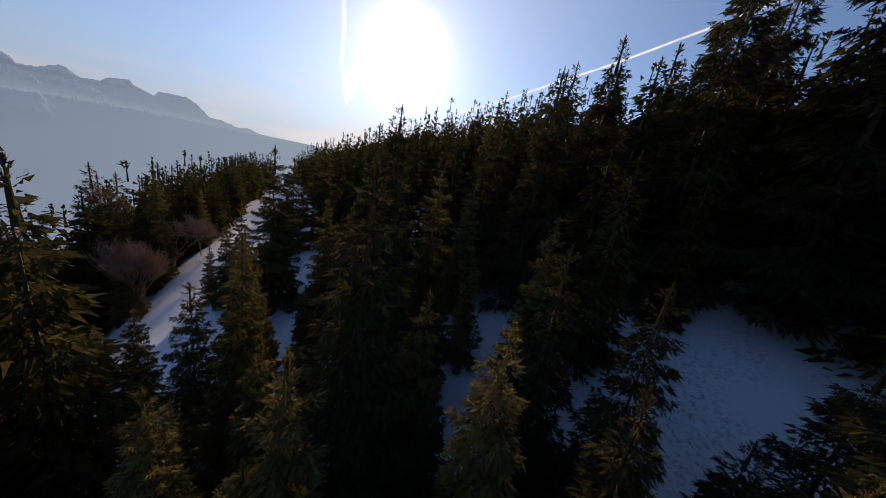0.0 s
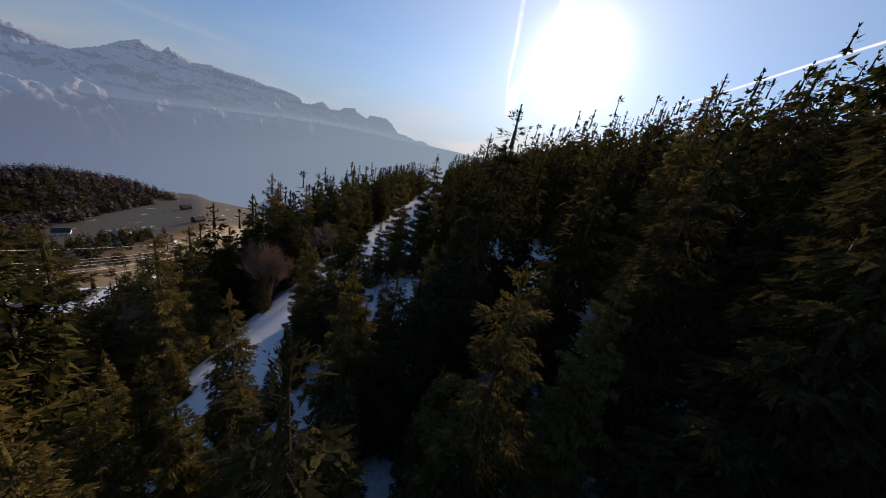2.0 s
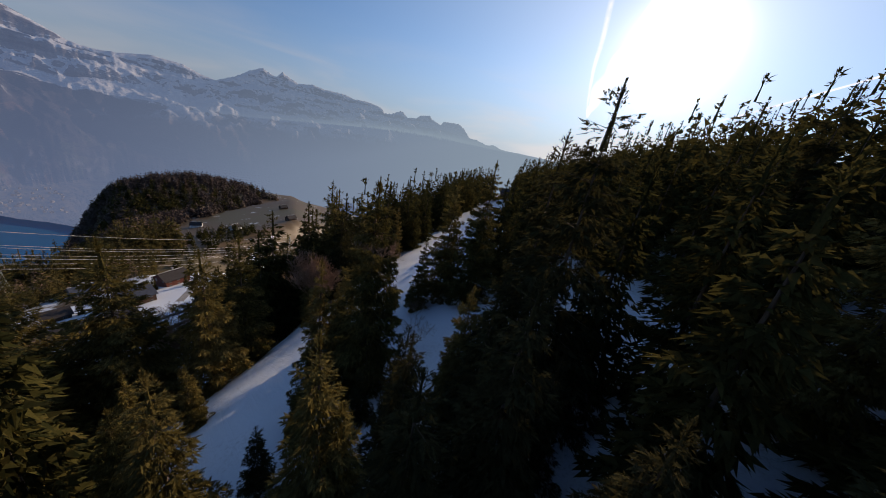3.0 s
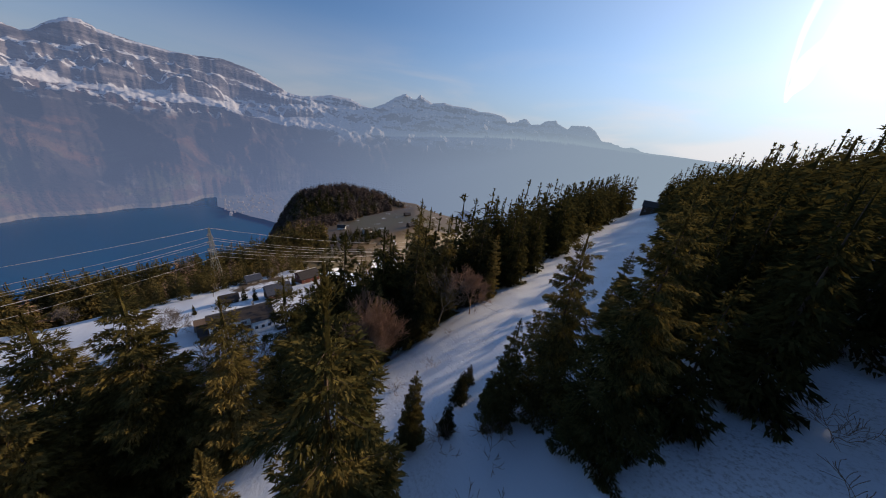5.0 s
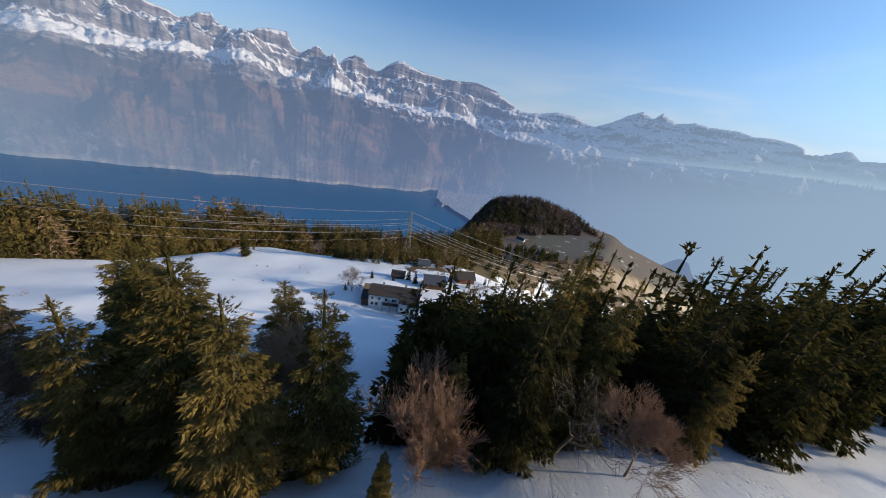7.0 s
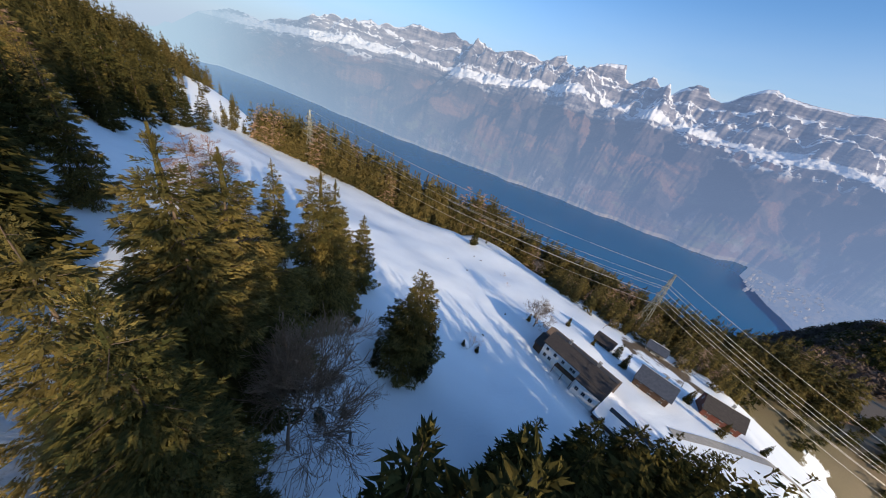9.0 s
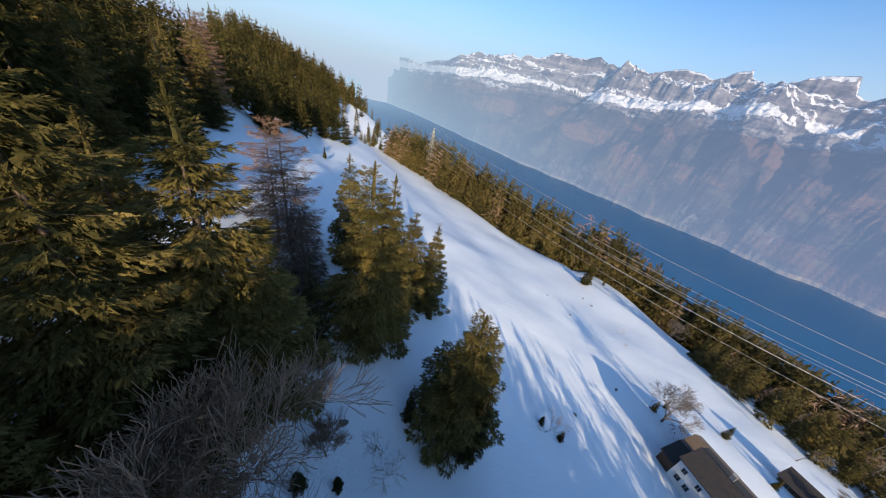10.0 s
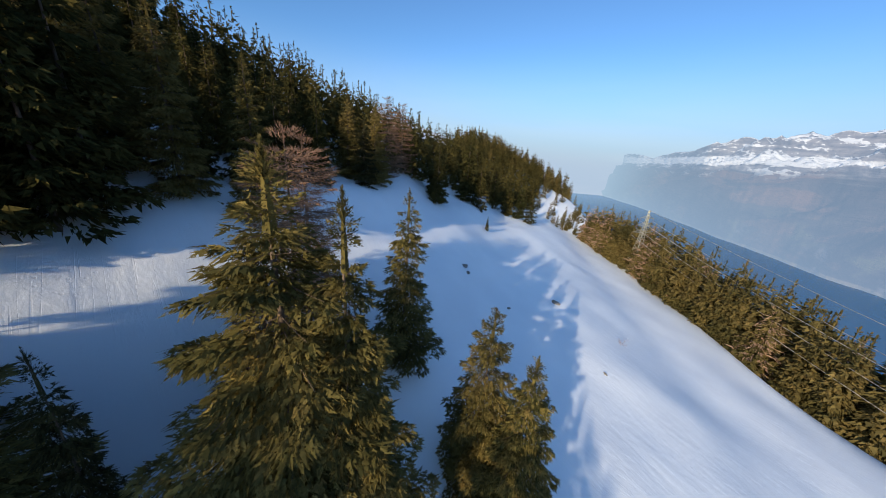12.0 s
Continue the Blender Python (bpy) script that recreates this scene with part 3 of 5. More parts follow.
def make_mountains():
    az = np.concatenate((np.linspace(-30, 29, 90), np.linspace(30, 204, 1260)))
    pts = sorted(SUMMITS + SUMMITS_MIDDLE + SUMMITS_EAST)
    crest_el = np.interp(az, [p[0] for p in pts], [p[1] for p in pts])
    rough = np.interp(az, [30, 45, 100, 112, 180, 195], [0.1, 0.5, 0.4, 0.5, 0.9, 0.3])
    crest_el = crest_el + rough * (0.07 * waves(az, az * 0, 2.3, 5, 5) + 0.15 * ridges(az, az * 0 + 3, 1.1, 8) * np.clip(waves(az, az * 0, 13, 17, 2) + 0.6, 0.2, 1.3))
    off = np.clip(np.abs(az - 128), 0, 66)
    shore = 2088 / np.cos(np.radians(off)) * np.interp(az, [170, 190], [1.0, 1.12])
    shore = np.where(az < 107, np.interp(az, [60, 95, 101, 107], [1500, 1580, 1800, 2232]), shore)
    shore = shore * (1 + 0.014 * waves(az, az * 0, 9, 12, 5))
    crest = np.maximum(np.full_like(az, 4500.0), shore + 700)
    base = np.interp(az, [103, 106], [LAKE_Z + 14, LAKE_Z - 3])
    s = np.concatenate((np.linspace(0, 0.6, 56), np.linspace(0.61, 1, 70), [1.06]))
    A, S = np.meshgrid(az, s)
    rad = shore + (crest - shore) * S
    top = crest * np.tan(np.radians(crest_el))
    fs, fp = [p[0] for p in FACE], [p[1] for p in FACE]
    # the flat valley floor before the foot of the slopes
    flat = np.interp(A, [60, 95, 104, 109], [0.42, 0.34, 0.14, 0.0])
    arc = A * 78
    wob = (0.030 * waves(arc, S * 900, 900, 21, 4) + 0.012 * waves(arc, S * 400, 160, 22, 3)) * np.clip(S * 8, 0, 1) * np.clip((1 - S) * 12, 0, 1)
    P = np.interp(np.clip((S - flat) / (1 - flat) + wob * (S > flat), 0, 1), fs, fp)
    # height of the long terrace along the chain
    terrace = np.interp(A, [60, 75, 95, 104, 112, 120, 128, 138, 144, 151, 160, 166, 172, 190], [0.50, 0.48, 0.45, 0.54, 0.54, 0.56, 0.62, 0.67, 0.64, 0.58, 0.555, 0.60, 0.61, 0.56])
    tv = np.clip(terrace * 1080 / np.maximum(top - base, 200), 0.3, 0.85)
    P = np.where(P < 0.62, P / 0.62 * tv, tv + (P - 0.62) / 0.38 * (1 - tv))
    P = np.where(S > 1, 0.8, P)
    # notches of the crest stay in the last cliffs
    k = np.ones(121) / 121
    soft = np.convolve(np.pad(top, 60, mode="edge"), k, "valid")
    head = np.clip((S - 0.84) / 0.16, 0, 1) ** 1.3
    Z = base + (soft + (top - soft) * head - base) * P
    mid = np.clip((S - flat) * 6, 0, 1) * np.clip((1 - S) * 6, 0, 1)
    # broad spurs that run slantwise down to the lake, ribs and gullies upon them
    slant = np.interp(A, [118, 140, 158], [-1100, -300, 1500])
    spur = ridges(arc + S * slant, S * 900, 1700, 31)
    rib = ridges(arc + S * slant * 0.8, S * 1700 + arc * 0.15, 620, 37)
    gully = ridges(arc + S * slant * 0.6, S * 2200, 230, 41)
    high = np.clip((S - 0.25) * 3, 0.3, 1) * (1 - 0.75 * np.exp(-((P - tv) / 0.05) ** 2))
    Z = Z + mid * (125 * spur * np.interp(A, [40, 95, 125, 142, 160], [0.6, 0.5, 0.5, 0.8, 1.3]) * (1 - 0.5 * np.exp(-((P - tv) / 0.06) ** 2)) + 44 * rib * high + 15 * gully * high)
    Z = np.maximum(Z, base - 2)
    a = np.radians(A)
    X, Y = -np.sin(a) * rad, np.cos(a) * rad
    # how well the ground holds snow: ledges and gentle slopes do
    step = np.gradient(rad, axis=0)
    pitch = np.abs(np.gradient(Z, axis=0) / np.where(np.abs(step) < 1, 1, step))
    hold = np.clip(1.35 - pitch * 1.2, 0, 1) + 0.55 * np.clip((99 - A) / 8, 0, 1) + 0.30 * np.clip((A - 166) / 8, 0, 1)
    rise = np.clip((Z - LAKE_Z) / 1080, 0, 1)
    # how much painted haze each point gets: more low down and sunward
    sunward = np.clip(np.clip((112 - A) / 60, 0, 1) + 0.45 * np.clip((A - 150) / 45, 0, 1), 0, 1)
    haze_glow = np.clip(0.49 + 0.24 * sunward + (0.22 + 0.30 * sunward) * (1 - rise) ** 1.4, 0, 0.985)
    haze_glow = np.where(A < 96, np.maximum(haze_glow, np.interp(A, [44, 75, 96], [0.80, 0.52, 0.36]) + 0.50 * (1 - rise) ** 1.1), haze_glow)
    # a bank of valley fog behind the lower ridge, painted as more haze
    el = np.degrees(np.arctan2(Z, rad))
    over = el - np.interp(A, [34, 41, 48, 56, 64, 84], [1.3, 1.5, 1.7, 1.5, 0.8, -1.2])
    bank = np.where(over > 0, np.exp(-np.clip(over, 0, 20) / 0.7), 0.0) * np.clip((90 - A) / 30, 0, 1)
    haze_glow = haze_glow + (0.97 - haze_glow) * 0.75 * bank
    haze_glow = np.clip(np.where(A > 182, np.maximum(haze_glow, np.interp(A, [172, 188, 194, 197], [0.54, 0.78, 0.95, 1.0])), haze_glow), 0, 1.0)
    haze_tint = np.clip(np.clip((98 - A) / 75, 0, 1) + np.interp(A, [120, 150, 185, 200], [0.0, 0.18, 0.5, 1.0]) + 0.45 * bank, 0, 1)
    me = bpy.data.meshes.new("backdrop")
    i = np.arange(A.size).reshape(A.shape)
    quads = np.stack((i[:-1, :-1], i[1:, :-1], i[1:, 1:], i[:-1, 1:]), -1).reshape(-1, 4)
    fill_mesh(me, np.stack((X, Y, Z), -1).reshape(-1, 3), quads, True)
    add_air(me, (("rise", rise), ("arc", arc), ("depth", rad * 0.5), ("terrace", rise - terrace), ("hold", hold), ("haze_glow", haze_glow), ("haze_tint", haze_tint)))
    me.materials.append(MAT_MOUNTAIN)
    tagged(new("backdrop", me), "snow-streaked limestone mountain chain with painted blue haze across the lake", "mountains", kind="structure")


def make_far_mound():
    """A low wooded mound deep in the valley, its haze painted on as emission."""
    t = np.linspace(-1, 1, 61)
    X, Y = np.meshgrid(t * 260, t * 260)
    d2 = (X / 120) ** 2 + (Y / 95) ** 2
    Z = -512 + 170 * np.exp(-d2) + 9 * waves(X, Y, 70, 9) * np.exp(-d2)
    me = bpy.data.meshes.new("far_mound")
    i = np.arange(X.size).reshape(X.shape)
    quads = np.stack((i[:-1, :-1], i[:-1, 1:], i[1:, 1:], i[1:, :-1]), -1).reshape(-1, 4)
    fill_mesh(me, np.stack((X - 1350, Y + 720, Z), -1).reshape(-1, 3), quads, True)
    one = np.ones_like(X)
    add_air(me, (("rise", 0.2 * one), ("arc", X * 4), ("depth", Y * 2), ("terrace", -0.4 * one), ("hold", 0.0 * one), ("haze_glow", 0.80 * one), ("haze_tint", 0.12 * one)))
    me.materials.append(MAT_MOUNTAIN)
    tagged(new("backdrop", me), "small far wooded mound with painted valley haze", "hill", kind="structure")


make_mountains()
make_far_mound()

# ---- vapour trails: bearing, height over the eye, half width (degrees), density ----
def vapour_trail(rows, label, dist=4850.0):
    rows = np.array(rows, float)
    t = np.linspace(0, len(rows) - 1, 12 * len(rows))
    az, el, w, d = (np.interp(t, np.arange(len(rows)), rows[:, k]) for k in range(4))
    az = az + 0.25 * w * np.sin(t * 5.1)
    a, e = np.radians(az), np.radians(el)
    mid = np.stack((-np.sin(a) * np.cos(e), np.cos(a) * np.cos(e), np.sin(e)), 1) * dist
    side = np.cross(np.gradient(mid, axis=0), mid)
    side /= np.linalg.norm(side, axis=1)[:, None]
    across = np.array([-1.0, -0.5, 0.0, 0.5, 1.0])
    V = mid[:, None] + side[:, None] * (np.radians(w) * dist)[:, None, None] * across[None, :, None]
    i = np.arange(len(t) * 5).reshape(len(t), 5)
    me = bpy.data.meshes.new("contrail")
    fill_mesh(me, V.reshape(-1, 3), np.stack((i[:-1, :-1], i[:-1, 1:], i[1:, 1:], i[1:, :-1]), -1).reshape(-1, 4))
    add_air(me, (("dense", d[:, None] * np.array([0.0, 0.6, 1.0, 0.6, 0.0])[None]),))
    me.materials.append(MAT_VAPOUR)
    ob = new("contrail", me)
    ob.visible_shadow = False
    tagged(ob, label, "cloud", kind="structure")


vapour_trail(((22.6, 8.8, 0.15, 0.9), (22.4, 11.0, 0.9, 1.0), (21.6, 14.0, 1.3, 1.0), (20.0, 17.5, 1.2, 0.95), (18.6, 21.0, 1.0, 0.9), (17.5, 26.0, 1.2, 0.8)), "broad white vapour trail hanging beside the sun")
vapour_trail(((22.9, 9.5, 0.1, 0.3), (23.6, 13.0, 0.25, 0.4), (23.9, 18.0, 0.4, 0.4), (24.2, 26.0, 0.5, 0.3)), "faint old vapour trail beside the sun")
vapour_trail(((6.9, 9.4, 0.10, 0.5), (-2.0, 13.3, 0.14, 0.75), (-14.0, 18.3, 0.18, 0.7), (-29.0, 23.4, 0.2, 0.6), (-45.0, 28.0, 0.22, 0.5)), "thin straight vapour trail across the sky")

# ---- trees ----
def part(name, data, material, parent, label=""):
    """One mesh object under a thing or under a part; data is a bmesh or a mesh."""
    me = data
    if isinstance(data, bmesh.types.BMesh):
        me = bpy.data.meshes.new(name)
        data.to_mesh(me)
        data.free()
    if material and not me.materials:
        me.materials.append(material)
    ob = new(name, me)
    ob.parent = parent
    return tagged(ob, label) if label else ob


def thing(name, label, category, group=""):
    e = new(name)
    e.empty_display_size = 0.5
    return tagged(e, label, category, group)


def tubes(paths, sides=5):
    """Tapered tubes along paths of (x, y, z, radius) rows: vertices and quads."""
    V, F, o = [], [], 0
    ring = np.linspace(0, 2 * np.pi, sides, endpoint=False)
    for p in paths:
        p = np.asarray(p, float)
        d = np.gradient(p[:, :3], axis=0)
        d /= np.linalg.norm(d, axis=1)[:, None] + 1e-9
        ref = np.where(np.abs(d[:, 2:3]) > 0.9, [[1.0, 0, 0]], [[0, 0, 1.0]])
        a = np.cross(d, ref)
        a /= np.linalg.norm(a, axis=1)[:, None] + 1e-9
        b = np.cross(d, a)
        c = p[:, None, :3] + p[:, 3, None, None] * (a[:, None] * np.cos(ring)[None, :, None] + b[:, None] * np.sin(ring)[None, :, None])
        V.append(c.reshape(-1, 3))
        i = o + np.arange(len(p) * sides).reshape(len(p), sides)
        j = np.roll(i, -1, axis=1)
        F.append(np.stack((i[:-1], j[:-1], j[1:], i[1:]), -1).reshape(-1, 4))
        o += len(p) * sides
    return np.concatenate(V), np.concatenate(F)


def tube_mesh(name, paths, material, sides=5):
    me = bpy.data.meshes.new(name)
    fill_mesh(me, *tubes(paths, sides), True)
    me.materials.append(material)
    return me


def unit(v):
    return v / (np.linalg.norm(v, axis=-1, keepdims=True) + 1e-9)


def spruce_crown(rnd, height, spread, levels, arms, count, size, base=0.05, ragged=0.25, power=0.75, droop=1.0, thin=0.0, slim=0.30, lush=1.0, twiggy=True):
    """The needle sprays of a spruce crown (one narrow blade each) and the paths of its branches.

    Boughs stand in loose whorls, sag and lift at their ends; sprays fill the fan of each bough and hang from it."""
    rows = []
    for k in range(levels):
        q = ((k + rnd.uniform(0.2, 0.8)) / levels) ** 0.95
        R0 = spread * (1 - q) ** power * (0.72 + 0.28 * min(1, q * 5 + 0.3)) + 0.10
        n = max(4, int(round(arms * (0.55 + 0.45 * (1 - q)))))
        for a in range(n):
            if rnd.rand() < thin:
                continue
            R = R0 * (rnd.uniform(1 - ragged, 1 + ragged * 0.5) + (0.22 if rnd.rand() < 0.10 else 0.0))
            tilt = np.interp(q, [0, 0.5, 0.85, 1], [-0.42 * droop, -0.28 * droop, 0.0, 0.45]) + rnd.uniform(-0.14, 0.14)
            curl = np.interp(q, [0, 0.7, 1], [0.20, 0.16, 0.05]) * rnd.uniform(0.6, 1.3)
            zb = height * (base + (1 - base) * q) + rnd.uniform(-0.6, 0.6) * height / levels
            rows.append((R, 2 * np.pi * (a + rnd.uniform(-0.4, 0.4)) / n + k * 2.4, tilt, curl, min(zb, height * 0.97), q))
    B = np.array(rows)
    share = B[:, 0] ** 1.4 + 0.35
    which = rnd.choice(len(B), size=count, p=share / share.sum())
    R, ang, tilt, curl, zb, q = B[which].T
    peak = np.clip((q - 0.82) / 0.15, 0, 1)
    out = np.stack((np.cos(ang), np.sin(ang), 0 * ang), 1)
    perp = np.stack((-out[:, 1], out[:, 0], 0 * ang), 1)
    s = rnd.uniform(0.02, 1.0, count) ** 0.70
    half = (0.40 * R * (1 - s) ** 0.75 * np.clip(s * 4, 0.3, 1) + 0.05 * R + 0.06) * lush
    f = rnd.uniform(-1, 1, count)
    p = out * (R * s)[:, None] + perp * (half * f)[:, None]
    hang = rnd.uniform(0, 1, count) ** 2.2
    p[:, 2] = zb + R * (tilt * s + curl * s * s) - 0.40 * droop * half * np.abs(f) - 0.55 * size * droop * hang
    d = out * (0.62 + 0.4 * s)[:, None] + perp * (f * 0.95)[:, None] + rnd.normal(0, 0.26, (count, 3))
    d[:, 2] += tilt * 0.5 + 0.9 * curl * s - 0.28 * droop - 0.7 * hang * droop + 1.1 * peak
    d = unit(d)
    flat = unit(np.cross(d, np.array([0.0, 0.0, 1.0])))
    lift = np.cross(flat, d)
    roll = rnd.normal(0, 0.75, count)
    side = flat * np.cos(roll)[:, None] + lift * np.sin(roll)[:, None]
    ln = size * rnd.uniform(0.6, 1.35, count) * np.clip(0.45 + 0.35 * R, 0.5, 1.0) * (1 - 0.35 * peak)
    w = ln * slim * rnd.uniform(0.7, 1.25, count)
    tri = np.stack((p - side * (w * 0.5)[:, None], p + side * (w * 0.5)[:, None] + d * (ln * 0.15)[:, None], p + d * ln[:, None]), 1)
    # the leader: short shoots close to the stem
    m = max(6, count // 260)
    zt = height * (1 - 0.07 * rnd.uniform(0, 1, m))
    at = rnd.uniform(0, 6.28, m)
    o = np.stack((np.cos(at), np.sin(at), rnd.uniform(1.2, 2.5, m)), 1) * (0.10 * size + 0.22 * (height - zt))[:, None]
    p = np.stack((0 * zt, 0 * zt, zt - 0.1 * size), 1)
    c = np.stack((-np.sin(at), np.cos(at), 0 * at), 1) * size * slim * 0.25
    tri = np.concatenate((tri, np.stack((p - c, p + c, p + o), 1)))
    # a slim spire closes the tip
    r, turn = 0.045 * spread, np.arange(5) * 1.2566
    if slim > 0.2:
        ring = np.stack((r * np.cos(turn), r * np.sin(turn), 0 * turn + height * 0.84), 1)
        tip = np.tile(np.array([0.0, 0.0, height]), (5, 1))
        tri = np.concatenate((tri, np.stack((ring, np.roll(ring, -1, axis=0), tip), 1)))
    wood = []
    if twiggy:
        for i, (R, ang, tilt, curl, zb, q) in enumerate(B):
            if R > 1.0 and (i % 2 == 0 or slim < 0.2):
                ss = np.linspace(0, 0.9, 4)
                wood.append(np.stack((np.cos(ang) * R * ss, np.sin(ang) * R * ss, zb + R * (tilt * ss + curl * ss * ss), np.linspace(0.016 + 0.006 * R, 0.006, 4)), 1))
    return tri.reshape(-1, 3), np.arange(tri.shape[0] * 3).reshape(-1, 3), wood


LIBRARY = {}


def spruce(name, seed, label, height=24.0, spread=4.0, levels=26, arms=8, count=3000, size=1.1, material=None, group="conifers", tops=1, **how):
    """A conifer with a trunk and a crown; kept in the library for copying."""
    rnd = np.random.RandomState(seed)
    root = thing(name, label, "tree", group)
    verts, faces, wood = spruce_crown(rnd, height, spread, levels, arms, count, size, **how)
    for extra in range(tops - 1):
        k = rnd.uniform(0.78, 0.9)
        v2, f2, w2 = spruce_crown(rnd, height * k, spread * 0.8, int(levels * 0.8), arms, int(count * 0.6), size, **how)
        sh = np.array([rnd.uniform(-1, 1), rnd.uniform(-1, 1), 0]) * spread * 0.38
        faces = np.concatenate((faces, f2 + len(verts)))
        verts = np.concatenate((verts, v2 + sh))
    me = bpy.data.meshes.new("crown")
    fill_mesh(me, verts, faces)
    me.materials.append(material or MAT_SPRUCE)
    part("crown", me, None, root)
    zs = np.linspace(0, 1, 9)
    r0 = 0.012 * height
    stem = np.stack((0.06 * np.sin(zs * 5 + seed), 0.06 * np.cos(zs * 4 + seed) - 0.06, zs * height * 0.96, r0 * (1 - zs) ** 0.9 + 0.02), 1)
    stem[0, 3] *= 1.35
    stem[0, 2] = -1.2
    part("trunk", tube_mesh("trunk", [stem] + wood, MAT_BARK, 4), None, root)
    root.location = (0, 0, -9999)
    LIBRARY[name + str(seed)] = (root, height, spread)
    return root


def bare_tree(seed, label, height, spread, name="bare_tree", material=None, depth=4, upright=0.5, group="bare trees", girth=0.018, count=3, floor=0.012):
    """A leafless tree: forking limbs down to fine twigs."""
    rnd = np.random.RandomState(seed)
    root = thing(name, label, "tree", group)
    limbs, twigs = [], []

    def grow(p, d, length, rad, level):
        n = 5
        pts = [np.append(p, rad)]
        for i in range(1, n):
            d = unit(d + rnd.randn(3) * (0.16 if level else 0.05) + np.array([0, 0, 0.10 * upright]))
            p = p + d * length / (n - 1)
            pts.append(np.append(p, max(rad * (1 - 0.5 * i / (n - 1)), floor)))
        (limbs if level < 2 else twigs).append(np.array(pts))
        if level >= depth:
            return
        for c in range(count + (level > 0) + (level > 2)):
            f = rnd.uniform(0.35, 1.0) if c else 1.0
            at = pts[min(n - 1, max(1, int(round(f * (n - 1)))))]
            ax = rnd.randn(3)
            nd = unit(d + unit(ax - d * np.dot(ax, d)) * rnd.uniform(0.45, 1.0) * spread + np.array([0, 0, 0.25 * upright]))
            grow(at[:3].copy(), nd, length * rnd.uniform(0.62, 0.82), at[3] * rnd.uniform(0.55, 0.75), level + 1)

    grow(np.array([0, 0, -0.5]), np.array([0.05, 0.03, 1.0]), height * 0.24, height * girth, 0)
    top = max(p[:, 2].max() for p in twigs + limbs)
    k = height / top
    for p in twigs + limbs:
        p[:, :3] *= k
    part("trunk", tube_mesh("trunk", limbs, material or MAT_TWIG, 6), None, root)
    part("crown", tube_mesh("crown", twigs, material or MAT_TWIG, 3), None, root)
    root.location = (0, 0, -9999)
    LIBRARY[name + str(seed)] = (root, height, spread)
    return root


def plant(key, x, y, height=None, turn=None, wide=1.0, sink=0.15, label="", lean=0.0, lean_dir=0.0):
    """A copy of a library tree on the ground at x, y."""
    root, h0, _ = LIBRARY[key]
    k = (height or h0) / h0
    turn = random.uniform(0, 360) if turn is None else turn
    m = Matrix.LocRotScale((x, y, float(lie(x, y)) - sink), Euler((radians(lean * math.cos(lean_dir)), radians(lean * math.sin(lean_dir)), radians(turn))), (k * wide, k * wide, k))
    ob = copy_thing(root, m)
    if label:
        tagged(ob, label)
    return ob


def clear_library():
    """The first of each kind only served for copying."""
    for root, _, _ in LIBRARY.values():
        for o in list(root.children_recursive) + [root]:
            bpy.data.objects.remove(o)


def wood(name, label, rows, kinds, material):
    """Many trees that nobody counts, joined into one object; rows of x, y, height."""
    data = []
    for key in kinds:
        root, h0, _ = LIBRARY[key]
        for ob in root.children:
            if ob.name.startswith("crown"):
                me = ob.data
                v = np.empty(len(me.vertices) * 3, np.float32)
                me.vertices.foreach_get("co", v)
                data.append((v.reshape(-1, 3), h0))
    V, F, o = [], [], 0
    rnd = np.random.RandomState(len(rows))
    for i, (x, y, h) in enumerate(rows):
        v, h0 = data[i % len(data)]
        a, k = rnd.uniform(0, 6.28), h / h0
        wide = k * rnd.uniform(0.85, 1.15)
        c, s = np.cos(a) * wide, np.sin(a) * wide
        w = np.stack((v[:, 0] * c - v[:, 1] * s + x, v[:, 0] * s + v[:, 1] * c + y, v[:, 2] * k + float(lie(x, y)) - 0.2), 1)
        V.append(w)
        F.append(np.arange(o, o + len(w)).reshape(-1, 3))
        o += len(w)
    me = bpy.data.meshes.new(name)
    fill_mesh(me, np.concatenate(V), np.concatenate(F))
    me.materials.append(material)
    return tagged(new(name, me), label, "wood", kind="stuff")


SPRUCE = "tall dark green spruce with drooping boughs on the snowy slope"
# close to the flight: every spray
for i in range(4):
    spruce("spruce", 1 + i, SPRUCE, 24, (5.0, 5.4, 4.6, 5.2)[i], levels=(25, 24, 26, 22)[i], arms=9, count=(36000, 36000, 28000, 30000)[i], size=0.44, ragged=0.36, power=(0.74, 0.70, 0.85, 0.62)[i], droop=(1.0, 1.15, 0.9, 1.0)[i], slim=0.44)
for i in range(5):
    spruce("spruce", 10 + i, SPRUCE, 24, (5.0, 4.8, 4.4, 5.2, 5.0)[i], levels=(24, 22, 25, 21, 23)[i], arms=8, count=15000, size=0.56, tops=(1, 2, 1, 1, 1)[i], ragged=0.36, power=(0.8, 0.75, 0.9, 0.66, 0.72)[i], droop=1.05, slim=0.46)
# spruces in the darkened needles, their shade painted into the colour
for i in range(2):
    spruce("spruce", 16 + i, SPRUCE, 24, (4.8, 5.4)[i], levels=(23, 21)[i], arms=8, count=9000, size=0.72, ragged=0.38, power=0.78, material=MAT_SPRUCE_SHADED, droop=1.1, slim=0.42)
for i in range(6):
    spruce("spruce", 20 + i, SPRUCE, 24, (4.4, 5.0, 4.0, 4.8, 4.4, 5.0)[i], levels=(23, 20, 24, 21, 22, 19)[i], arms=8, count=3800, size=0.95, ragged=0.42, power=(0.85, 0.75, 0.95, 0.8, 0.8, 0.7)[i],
           material=MAT_WOOD_SHADED, slim=0.46, twiggy=False)
